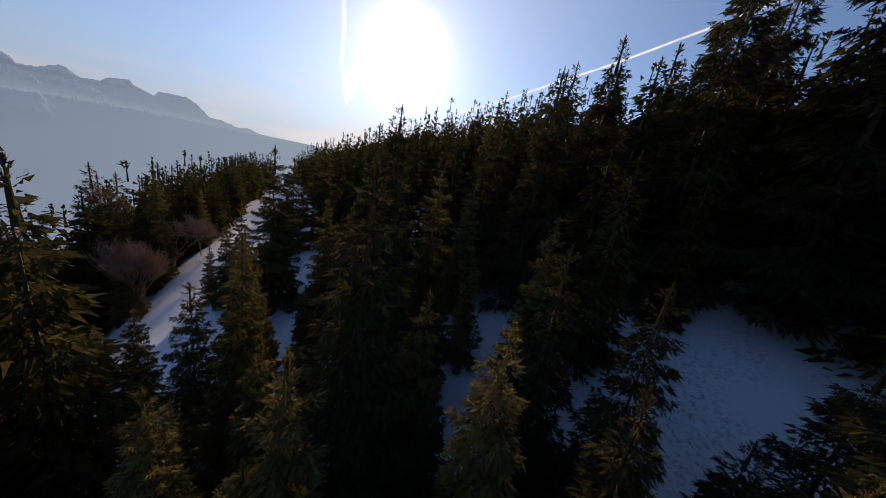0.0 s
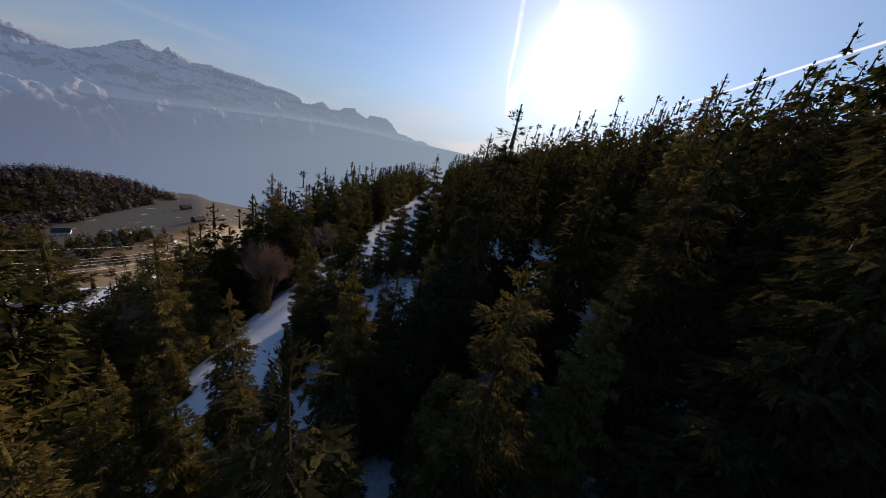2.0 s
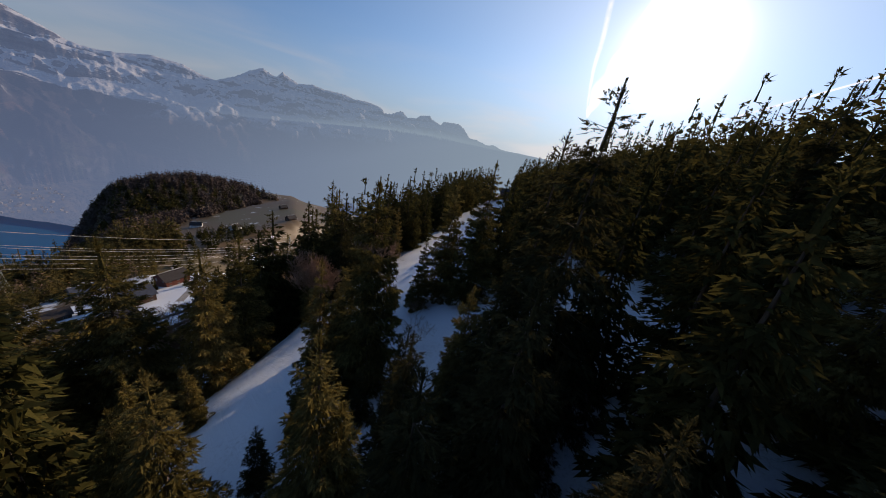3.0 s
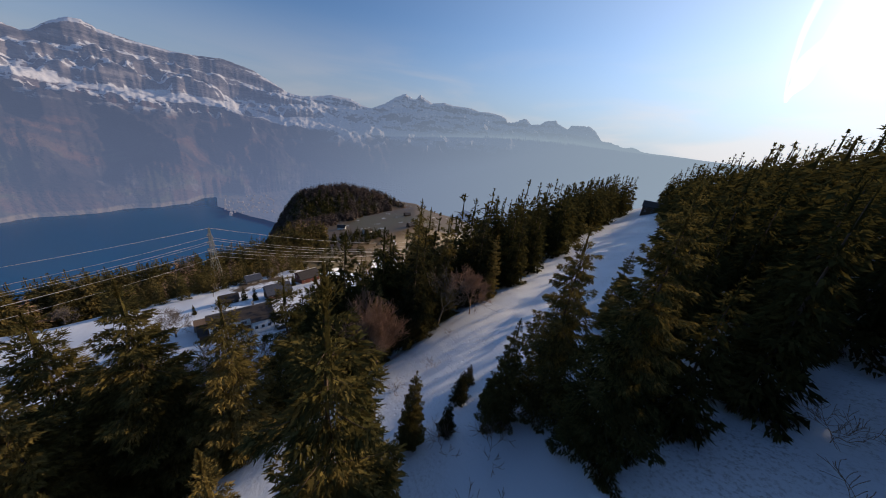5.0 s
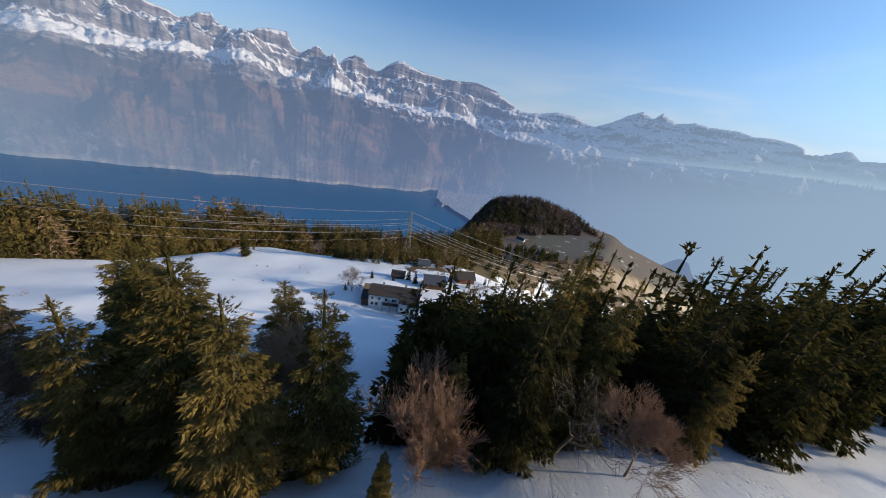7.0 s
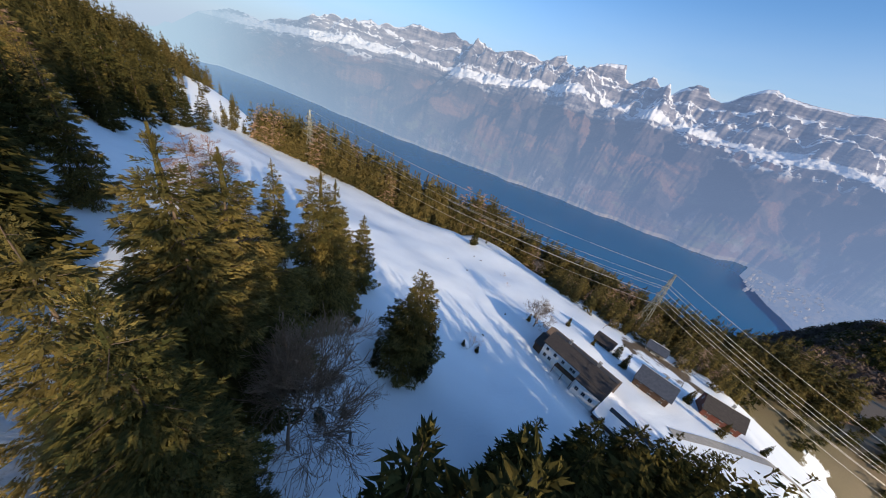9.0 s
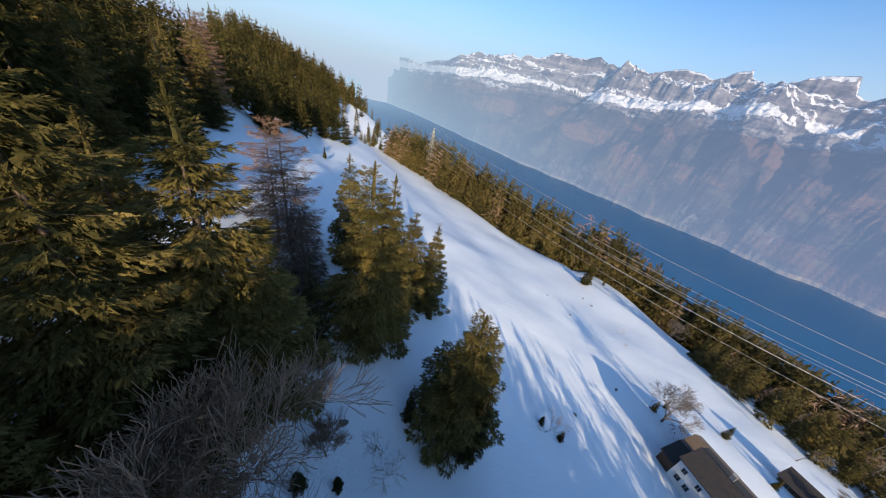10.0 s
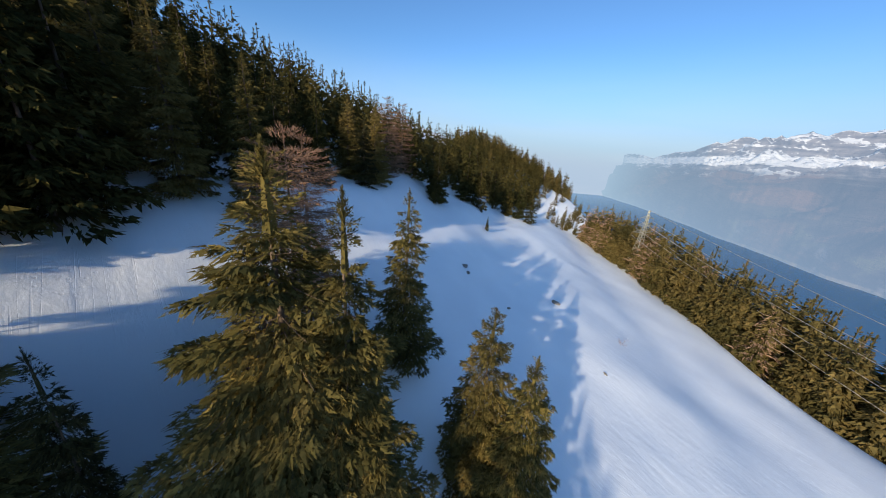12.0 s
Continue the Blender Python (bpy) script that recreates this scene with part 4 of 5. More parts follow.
for i in range(4):
    spruce("spruce", 30 + i, "distant spruce of the wood along the meadow's edge", 22, (3.6, 4.3, 3.2, 3.9)[i], levels=15, arms=6, count=900, size=1.2, ragged=0.42, power=(0.85, 0.72, 0.9, 0.78)[i], slim=0.55, group="", twiggy=False)
spruce("larch", 38, "bare pinkish-brown larch among the spruces", 24, 5.6, levels=26, arms=8, count=13000, size=0.75, material=MAT_LARCH, ragged=0.5, thin=0.1, droop=0.4, slim=0.11, power=0.38, group="larches")
spruce("dead_spruce", 39, "dead grey spruce with bare hanging twigs", 20, 4.4, levels=24, arms=8, count=9000, size=0.9, material=MAT_DEAD_TWIG, ragged=0.45, thin=0.15, droop=1.5, slim=0.10, group="")
spruce("larch", 37, "distant bare larch", 20, 4.5, levels=14, arms=6, count=480, size=1.9, ragged=0.5, power=0.55, droop=0.3, slim=0.13, group="", twiggy=False)
for i in range(3):
    spruce("spruce", 34 + i, "small far spruce", 16, (3.4, 4.2, 3.8)[i], levels=8, arms=5, count=90, size=3.4, ragged=0.4, slim=0.5, group="", twiggy=False)
for i in range(2):
    spruce("spruce", 50 + i, "spruce deep in the wood", 22, (3.9, 3.4)[i], levels=14, arms=6, count=340, size=1.7, ragged=0.42, power=0.85, slim=0.55, group="", twiggy=False)
bare_tree(40, "leafless brown beech with a dense round crown", 12, 0.62, depth=5, girth=0.014, floor=0.015, count=4, upright=0.9)
bare_tree(41, "leafless brown beech with a dense round crown", 14, 0.8, depth=5, girth=0.012, floor=0.014, count=4, upright=0.55)
bare_tree(42, "bare grey tree with open forking branches", 13, 0.8, material=MAT_GREY_TWIG, depth=4)
bare_tree(43, "old bare fruit tree with a wide spreading crown", 10, 1.25, material=MAT_GREY_TWIG, depth=5, upright=0.3, girth=0.026, floor=0.022)
bare_tree(44, "leafless shrub of thin stems in the snow", 3.0, 1.1, name="shrub", depth=3, upright=0.4, girth=0.012, count=4, group="shrubs")

# ---- planting: x, y, height ----
NEAR, MID, FAR = ("spruce10", "spruce11", "spruce12", "spruce13", "spruce14"), ("spruce20", "spruce21", "spruce22", "spruce23", "spruce24", "spruce25"), ("spruce30", "spruce31", "spruce32", "spruce33")
DARK = ("spruce16", "spruce17")
HERO = ("spruce1", "spruce2", "spruce3", "spruce4")
LINE = ((0, 0), (1, 8), (-1.5, 20), (-4.5, 25), (-16, 36.5), (-25.6, 43), (-36, 46), (-50, 47), (-59, 44.5), (-66.7, 36.6), (-74, 22), (-77, 6), (-77, -3.5))


def reach(x, y):
    """How near the flight passes."""
    return min(math.hypot(x - a, y - b) for a, b in LINE)


def uv(u, v):
    return u * DOWN[0] + v * ALONG[0], u * DOWN[1] + v * ALONG[1]


STANDING = []


def grove(rows, kinds=NEAR, wide=1.0):
    for i, (x, y, h) in enumerate(rows):
        plant(kinds[i % len(kinds)], x, y, h, wide=wide * random.uniform(0.92, 1.08))
        STANDING.append((x, y))


# on the open snow below the piste
grove(((-78.3, 3.0, 25), (-60.4, -7.9, 32.3), (-52.1, 10.9, 33)), ("spruce4", "spruce2", "spruce1"), 1.3)
grove(((-65.0, -24.7, 23), (-70.1, -23.7, 23), (-50.4, -25.7, 25), (-54.0, 32.3, 26), (-62.8, -10.8, 31.1)), ("spruce4", "spruce2", "spruce10", "spruce4", "spruce3"), 0.95)
grove(((-46.0, 11.5, 25), (-50.9, 18.6, 32), (-48.9, 27.1, 24.5)), ("spruce10", "spruce1", "spruce13"), 1.1)
grove(((-81.0, 6.5, 18), (-71.2, 4.3, 9), (-55.6, 1.7, 20)), DARK, 0.62)
# close under the turn of the flight
grove(((-24.6, 37.6, 23), (-33.0, 39.5, 13), (-26.0, 33.5, 17), (-33.3, 57.0, 20), (-27.4, 57.2, 22)), HERO, 0.85)
grove(((-33.7, 52.7, 12.5), (-35.7, 44.6, 9.5), (-36.4, 40.2, 10), (-42.0, 77.0, 13)), ("spruce3", "spruce1"), 0.85)
grove(((-9.5, 7.6, 15), (-11.5, 4.5, 16), (-11.6, 15.0, 17.5), (-16.8, 16.9, 14), (-13.7, 19.0, 13), (-25.3, 20.3, 11), (1.4, 29.9, 15), (-1.8, 25.5, 17)), HERO, 0.85)
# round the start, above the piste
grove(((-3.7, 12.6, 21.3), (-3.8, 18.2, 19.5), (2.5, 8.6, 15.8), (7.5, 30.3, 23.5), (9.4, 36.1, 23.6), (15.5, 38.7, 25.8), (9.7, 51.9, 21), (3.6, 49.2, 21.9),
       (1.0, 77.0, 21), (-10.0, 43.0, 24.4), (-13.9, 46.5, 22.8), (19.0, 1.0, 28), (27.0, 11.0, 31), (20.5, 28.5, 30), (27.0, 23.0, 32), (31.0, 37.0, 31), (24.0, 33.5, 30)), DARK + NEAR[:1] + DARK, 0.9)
# along the piste's edges
grove(((-17.4, 22.8, 16), (-34.3, 24.0, 8.6), (-36.8, 19.8, 11.6), (-57.5, 45.0, 17), (-69.3, 43.9, 27), (-78.0, 57.6, 36), (-81.0, 61.0, 34), (-38.5, 64.2, 15), (-66.0, 70.9, 16), (-50.0, 41.5, 7)), NEAR, 0.8)
# low trees right under the first part of the flight
for _ in range(420):
    u, v = random.uniform(-17, 5), random.uniform(-6, 42)
    x, y = uv(u, v)
    if min((math.hypot(x - a, y - b) for a, b in STANDING), default=99) < 3.7 or math.hypot(x - 15, y - 15) < 5.5:
        continue
    h = random.uniform(10, 17.5)
    if reach(x, y) < 5:
        h = min(h, 13)
    if u > -4 and v > 24:
        h = min(h, 6.5)
    plant(random.choice(DARK + NEAR[:2] + DARK), x, y, h, wide=0.9)
    STANDING.append((x, y))
# among the snow below: larches, a dead tree, bare broadleaf trees
for key, x, y, h, label in (("larch38", -43.5, -14.5, 27, ""), ("larch38", -39.0, -18.0, 24, ""), ("larch38", 6.0, -62.0, 25, ""), ("larch38", 16.0, -76.0, 25, ""), ("dead_spruce39", -48.5, -9.5, 22, ""), ("bare_tree41", -57.5, 22.3, 22, ""),
                            ("bare_tree42", -65.2, 20.0, 16, ""), ("bare_tree40", -53.2, 44.0, 14.5, ""), ("bare_tree42", -60.5, 57.0, 15.5, "bare grey-brown tree with a dense upright crown"), ("bare_tree41", -59.3, 63.2, 11, ""),
                            ("bare_tree43", -138.5, -19.0, 14, ""), ("bare_tree43", -206.5, -95.0, 12, ""), ("bare_tree42", -205.0, 2.0, 10, ""), ("bare_tree42", -196.0, 12.0, 9, ""), ("bare_tree42", -188.0, -22.0, 9, ""), ("bare_tree40", -62.0, 13.0, 8, ""), ("bare_tree42", -67.5, 10.0, 7, "")):
    plant(key, x, y, h, label=label)
    STANDING.append((x, y))
grove(((-22.0, -7.7, 24), (-18.0, -3.0, 25), (-26.0, -16.0, 23), (-2.5, -52.0, 21), (3.0, -56.0, 23), (8.0, -50.0, 22), (-6.0, -46.5, 17), (1.5, -46.0, 21)), NEAR + DARK)
grove(((-32.0, 8.0, 27), (-30.0, 3.0, 26), (-28.0, 11.0, 27), (-27.0, 5.0, 26), (-26.0, 0.0, 26), (-24.0, 8.0, 26), (-29.0, 15.5, 25), (-22.0, 13.0, 24), (-20.5, 3.5, 26)), ("spruce24", "spruce25", "spruce16"), 0.95)
# singles further off: the knoll, the meadow, the slope's shoulder
grove(((-149.5, -98.0, 18), (-179.4, -127.6, 4), (-10.3, -102.0, 6), (7.0, -88.0, 23), (3.0, -84.0, 19), (12.0, -91.0, 14), (16.0, -118.0, 34), (12.0, -124.0, 24), (19.0, -165.0, 29), (27.0, -160.0, 26), (14.0, -172.0, 24), (8.0, -176.0, 20), (-159.0, -20.0, 5.5), (-172.0, -3.5, 8), (-168.5, 2.0, 8.5), (-163.0, -9.0, 4), (-186.0, 18.0, 8), (-183.0, 30.0, 7), (-196.0, 38.0, 6), (-138.0, -22.0, 4.5), (-143.0, -24.0, 3.5)), MID)
# small dark conifers and shrubs on the piste's edge
grove(((-38.3, 51.0, 4.5), (-36.5, 53.5, 3.8), (-40.2, 53.0, 3.2), (-35.0, 48.0, 4.2)), DARK, 1.2)

# the wood below the piste
deep = []
for i in range(230):
    v = 70 + 270 * (i / 230.0) + random.uniform(-3, 3)
    e = np.interp(v, [70, 76, 96, 130, 182, 330], [24, 20, 14, 14, 14, 2])
    u = e + random.uniform(0, 30 if v > 88 else 13)
    x, y = uv(u, v)
    if min((math.hypot(x - a, y - b) for a, b in STANDING), default=99) < 2.6:
        continue
    h = np.interp(v, [60, 75, 91, 140, 190, 300], [-12, -12, -8, -7.5, -7.5, -7]) + random.uniform(-6, 1.5) - float(lie(x, y))
    if v > 150 or (u > e + 12 and v > 92):
        deep.append((x, y, min(h, 36)))
    else:
        plant(random.choice(("spruce16", "spruce10", "spruce17") if v < 95 and u < e + 9 else MID), x, y, min(h, 36), wide=0.9)
    STANDING.append((x, y))
# it spreads down towards the farm, hiding the lane
for _ in range(700):
    u, v = random.uniform(34, 100), random.uniform(70, 235)
    x, y = uv(u, v)
    if math.degrees(math.atan2(-36 - x, y - 46)) > 100 or (x < -66 and math.degrees(math.atan2(-66.7 - x, y - 36.6)) > 95) or x > -72:
        continue
    if min((math.hypot(x - a, y - b) for a, b in STANDING), default=99) < 4.4:
        continue
    deep.append((x, y, random.uniform(16, 24)))
    STANDING.append((x, y))
grove(((-87.6, 29.4, 22), (-94.0, 34.0, 23), (-101.0, 30.0, 20), (-112.0, 31.6, 20), (-121.0, 36.0, 20), (-132.0, 38.0, 20), (-86.0, 38.0, 24), (-96.0, 43.0, 22), (-108.0, 41.0, 21),
       (-80.0, 46.0, 25), (-78.0, 54.0, 25), (-88.0, 52.0, 24), (-100.0, 52.0, 22), (-74.0, 60.0, 25)), MID, 1.15)
# the wood above: the trees that the flight passes are things, those deeper in are not counted
spots = []
for _ in range(3500):
    u, v = random.uniform(-95, -6), random.uniform(-60, 480)
    x, y = uv(u, v)
    if (u > -14 and v < 62) or u > np.interp(v, [60, 75, 100, 182, 330], [-14, -9, -13, -17, -18]):
        continue
    spots.append((reach(x, y), x, y))
for _ in range(1300):
    v = random.uniform(-340, 22)
    u = np.interp(v, [-340, -220, -150, -95, -77, -60, -45, -23, 0, 22], [118, 98, 58, 33, 40, 20, 12, 29, 25, 22]) - random.uniform(0, 1) ** 1.3 * 95
    x, y = uv(u, v)
    spots.append((reach(x, y), x, y))
spots.sort()
single = 0
for d, x, y in spots:
    if d < 10 or min((math.hypot(x - a, y - b) for a, b in STANDING), default=99) < (4.6 if d < 60 else 5.2):
        continue
    if any(math.hypot(x - a, y - b) < r for a, b, r in ((15, 15, 5), (20.5, 19, 5), (-6, 56, 5), (-16, 58, 7), (-18, 67, 6), (-38, 59, 6), (-35, 5, 7), (-152, 262, 14), (-140, 240, 9))):
        continue
    h = random.choice((random.uniform(13, 19), random.uniform(18, 24), random.uniform(22, 27)))
    if d < 42 and -40 < x < 14:
        h = min(h, 19)
    STANDING.append((x, y))
    if d < 80 and single < 110:
        single += 1
        plant(random.choice(DARK + NEAR[:1] + DARK if d < 13 else MID), x, y, h, wide=0.9)
    else:
        deep.append((x, y, h))
# the wood's shade comes partly from its darkened needle colour
wood("spruce_wood", "dense dark spruce wood climbing the mountainside", deep, ("spruce50", "spruce51"), MAT_WOOD_SHADED)

# the belt of trees where the meadow breaks off to the lake
belt, brown = [], []
for i in range(780):
    v = random.uniform(-215, 235)
    e = np.interp(v, [-360, -200, -90, -55, -15, 30, 130, 235], [118, 142, 170, 190, 243, 256, 268, 286])
    u = e + 1 + random.uniform(0, 1) ** 1.5 * 38
    x, y = uv(u, v)
    if math.hypot(x + 266, y + 44) < 8 or math.hypot(x + 48, y + 221) < 6 :
        continue
    top = float(lie(*uv(e, v))) + random.choice((random.uniform(18, 27), random.uniform(25, 34))) - 0.10 * (u - e) + np.interp(v, [-90, -40], [0, 7])
    (brown if random.random() < 0.06 else belt).append((x, y, min(max(top - float(lie(x, y)), 9), 48)))
for i in range(170):
    u, v = random.uniform(180, 262), random.uniform(48, 150)
    x, y = uv(u, v)
    if math.hypot(x + 266, y + 44) > 7 and math.hypot(x + 212, y + 8) > 9 and math.hypot(x + 193, y - 25) > 9:
        (brown if random.random() < 0.25 else belt).append((x, y, random.uniform(9, 19)))
for i in range(60):
    u, v = random.uniform(10, 165), -random.uniform(250, 338)
    belt.append((*uv(u, v), random.uniform(8, 22)))
for i in range(240):
    u, v = random.uniform(5, 160), -random.uniform(338, 420)
    belt.append((*uv(u, v), random.uniform(17, 30)))
for i in range(60):
    u, v = random.uniform(20, 150), -random.uniform(215, 250)
    belt.append((*uv(u, v), random.uniform(8, 15)))
wood("edge_wood", "belt of olive-green spruces along the meadow's lower edge", belt, FAR, MAT_EDGE)
wood("bare_wood", "bare brown broadleaf trees among the belt of spruces", brown, ("larch37",), MAT_TWIG)
# the low hill over the lake's end
rows_a, rows_b = [], []
for i in range(3400):
    u, v = random.uniform(415, 900), random.uniform(140, 800)
    if v < 0.30 * u + 8:
        continue
    if u < np.interp(v, [170, 294, 446, 600, 653, 727, 800], [390, 430, 488, 550, 605, 575, 620]) + 8 * math.sin(v * 0.07) or v > 735 - 0.25 * abs(u - 740):
        continue
    x, y = uv(u, v)
    if math.hypot(x, y) > 1120:
        continue
    patchy = math.sin(u * 0.021 + 1.0) + math.sin(v * 0.017) + random.uniform(-1.2, 1.2)
    (rows_a if patchy > 0.9 else rows_b).append((x, y, random.uniform(14, 24)))
for i in range(260):
    u, v = random.uniform(258, 340), random.uniform(110, 330)
    x, y = uv(u, v)
    rows_a.append((x, y, random.uniform(7, 14)))
wood("hill_wood", "dark conifers on the low hill beyond the fields", rows_a, ("spruce34", "spruce35", "spruce36"), MAT_WOOD_SHADED)
wood("hill_bare_wood", "leafless brown wood on the low hill", rows_b, ("spruce34", "spruce35"), MAT_FAR_TWIG)

# ---- small growth and stones on the snow ----
for x, y, h, label in ((-53.3, 56.1, 1.6, ""), (-145.0, -49.0, 2.2, ""), (-99.0, -3.0, 5.0, "sprawling leafless shrub with two small conifers"), (-61.0, 38.0, 3.2, ""), (-69.0, -86.0, 2.6, ""), (-63.5, 30.5, 4.0, ""),
                       (-66.5, 34.0, 3.6, ""), (-33.5, 47.0, 3.0, ""), (-31.0, 50.5, 3.4, ""), (-17.0, 62.0, 4.0, ""), (-14.0, 68.0, 4.5, ""), (-20.0, 70.0, 3.6, ""), (-70.0, 12.5, 4.2, ""), (-59.5, 30.0, 5.0, ""),
                       (-57.0, 36.0, 3.0, ""), (-44.0, 45.0, 2.2, ""), (-46.0, 50.5, 2.0, ""), (-26.0, 46.5, 4.0, ""), (-150.0, -60.0, 2.4, "")):
    plant("shrub44", x, y, h, label=label)
grove(((-97.5, -4.2, 2.6), (-101.2, -2.2, 3.0), (-64.5, 15.5, 3.2), (-60.8, 17.0, 3.8), (-62.4, 33.8, 2.8)), DARK, 1.15)


def boulder(x, y, size, seed):
    """A weathered stone, half sunk in the snow."""
    rnd = np.random.RandomState(seed)
    bm = bmesh.new()
    bmesh.ops.create_icosphere(bm, subdivisions=2, radius=1.0)
    push = rnd.randn(6, 3)
    for v in bm.verts:
        d = v.co.normalized()
        f = 1.0 + sum(0.10 * math.sin(3.0 * d.dot(Vector(p)) + k) for k, p in enumerate(push))
        v.co = Vector((d.x * f * 1.25, d.y * f * 0.85, d.z * f * 0.6)) * size
    me = bpy.data.meshes.new("boulder")
    bm.to_mesh(me)
    bm.free()
    me.materials.append(MAT_STONE)
    ob = new("boulder", me)
    ob.location = (x, y, float(lie(x, y)) + 0.12 * size)
    ob.rotation_euler = (0, 0, rnd.uniform(0, 6.28))
    tagged(ob, "dark grey boulder showing through the snow", "rock", group="boulders")


for i, (x, y, size) in enumerate(((-196.0, -137.0, 1.6), (-52.0, -80.0, 1.0), (-34.0, -59.0, 0.9), (-36.2, -58.0, 0.6), (-129.0, -26.0, 0.45), (-108.0, -10.0, 0.45), (-142.0, -81.0, 0.5), (-144.0, -76.0, 0.6),
                                  (-127.0, -60.0, 0.4), (-120.0, -70.0, 0.35), (-62.5, 8.5, 0.6), (-58.0, 5.0, 0.5), (-48.0, -60.0, 0.4), (-70.0, -65.0, 0.4), (-56.0, 16.5, 0.5))):
    boulder(x, y, size, 60 + i)

# ---- buildings ----
def box(bm, x0, x1, y0, y1, z0, z1, m=None):
    v = [bm.verts.new(p) for p in ((x0, y0, z0), (x1, y0, z0), (x1, y1, z0), (x0, y1, z0), (x0, y0, z1), (x1, y0, z1), (x1, y1, z1), (x0, y1, z1))]
    for f in ((0, 3, 2, 1), (4, 5, 6, 7), (0, 1, 5, 4), (1, 2, 6, 5), (2, 3, 7, 6), (3, 0, 4, 7)):
        bm.faces.new([v[i] for i in f])
    if m is not None:
        bmesh.ops.transform(bm, matrix=m, verts=v)
    return v


def prism(bm, outline, y0, y1):
    """A solid from an x, z outline, drawn out from y0 to y1."""
    a = [bm.verts.new((x, y0, z)) for x, z in outline]
    b = [bm.verts.new((x, y1, z)) for x, z in outline]
    n = len(outline)
    bm.faces.new(a)
    bm.faces.new(list(reversed(b)))
    for i in range(n):
        bm.faces.new((a[(i + 1) % n], a[i], b[i], b[(i + 1) % n]))
    bmesh.ops.recalc_face_normals(bm, faces=bm.faces)


def window_unit(parent, x, y, z, w=0.95, h=1.2, face=1, axis="x", divide=True):
    """A window with frame and pane; it looks along +x or -x (face), or along y."""
    def fit(dx0, dx1, a0, a1, z0, z1):
        return (x + dx0, x + dx1, y + a0, y + a1, z + z0, z + z1) if axis == "x" else (x + a0, x + a1, y + dx0, y + dx1, z + z0, z + z1)
    lo, hi = (0.002, 0.07) if face > 0 else (-0.07, -0.002)
    bm = bmesh.new()
    t = 0.09
    for a0, a1, z0, z1 in ((-w / 2 - t, -w / 2, -t, h + t), (w / 2, w / 2 + t, -t, h + t), (-w / 2, w / 2, -t, 0), (-w / 2, w / 2, h, h + t)):
        box(bm, *fit(lo, hi, a0, a1, z0, z1))
    if divide:
        box(bm, *fit(lo, hi * 0.8, -0.03, 0.03, 0, h))
    win = part("window", bm, MAT_FRAME, parent)
    bm = bmesh.new()
    box(bm, *fit(lo * 0.5, (lo + hi) / 2 * 0.6, -w / 2, w / 2, 0, h))
    part("pane", bm, MAT_PANE, win, "dark window pane")
    return win


def gable_roof(parent, x0, x1, y0, y1, eave, ridge, material, over=0.6, thick=0.22, snow=0.0):
    """Two sloping slabs with the ridge along y."""
    xm = (x0 + x1) / 2
    slope = (ridge - eave) / (xm - x0)
    ea, xa, xb = eave - over * slope, x0 - over, x1 + over
    bm = bmesh.new()
    prism(bm, ((xa, ea), (xm, ridge), (xb, ea), (xb, ea + thick), (xm, ridge + thick * 1.15), (xa, ea + thick)), y0 - over, y1 + over)
    roof = part("roof", bm, material, parent)
    if snow:
        bm = bmesh.new()
        q = thick + 0.01
        xs = xm - (xm - xa) * snow
        prism(bm, ((xs, ridge + q - (xm - xs) * slope), (xm - 0.2, ridge + q - 0.2 * slope), (xm - 0.2, ridge + q + 0.15), (xs + 0.2, ridge + q + 0.16 - (xm - xs) * slope)), y0 - over + 0.3, y1 + over - 0.4)
        part("snow_patch", bm, MAT_SNOW, roof, "snow left on the roof")
    return roof


def house(name, label, x, y, turn, length, width, eave, ridge, walls, roof, floors=2, bays=5, base=1.0, snow=0.0, chimney=True, group="", wall_name="wall"):
    """A gabled house; its ridge runs along its own y axis, its front looks along +x."""
    root = thing(name, label, "house" if "shed" not in name and "barn" not in name else name, group)
    z = float(lie(x, y))
    root.matrix_basis = pose(x, y, z, 0, 0, turn)
    bm = bmesh.new()
    prism(bm, ((-width / 2, -base * 3), (width / 2, -base * 3), (width / 2, eave), (0, ridge), (-width / 2, eave)), -length / 2, length / 2)
    part(wall_name, bm, walls, root)
    gable_roof(root, -width / 2, width / 2, -length / 2, length / 2, eave, ridge, roof, snow=snow)
    for f in range(floors):
        for b in range(bays):
            yy = -length / 2 + length * (b + 0.5) / bays
            window_unit(root, width / 2, yy, 0.9 + f * 2.5, 0.8, 1.15)
            window_unit(root, -width / 2, yy, 0.9 + f * 2.5, 0.8, 1.15, face=-1)
    for s in (-1, 1):
        for xx in (-width / 4, width / 4):
            window_unit(root, xx, s * length / 2, 0.9 + (floors - 1) * 2.5, 0.8, 1.15, face=s, axis="y")
    bm = bmesh.new()
    box(bm, -width / 2 - 0.08, -width / 2 - 0.003, length * 0.30, length * 0.30 + 1.0, 0.0, 2.05)
    part("door", bm, MAT_TIMBER, root, "brown plank door")
    if chimney:
        bm = bmesh.new()
        box(bm, -width * 0.22, -width * 0.22 + 0.7, length * 0.12, length * 0.12 + 0.7, eave, ridge + 0.7)
        box(bm, -width * 0.22 - 0.1, -width * 0.22 + 0.8, length * 0.12 - 0.1, length * 0.12 + 0.8, ridge + 0.7, ridge + 0.85)
        part("chimney", bm, MAT_CONCRETE, root)
    return root


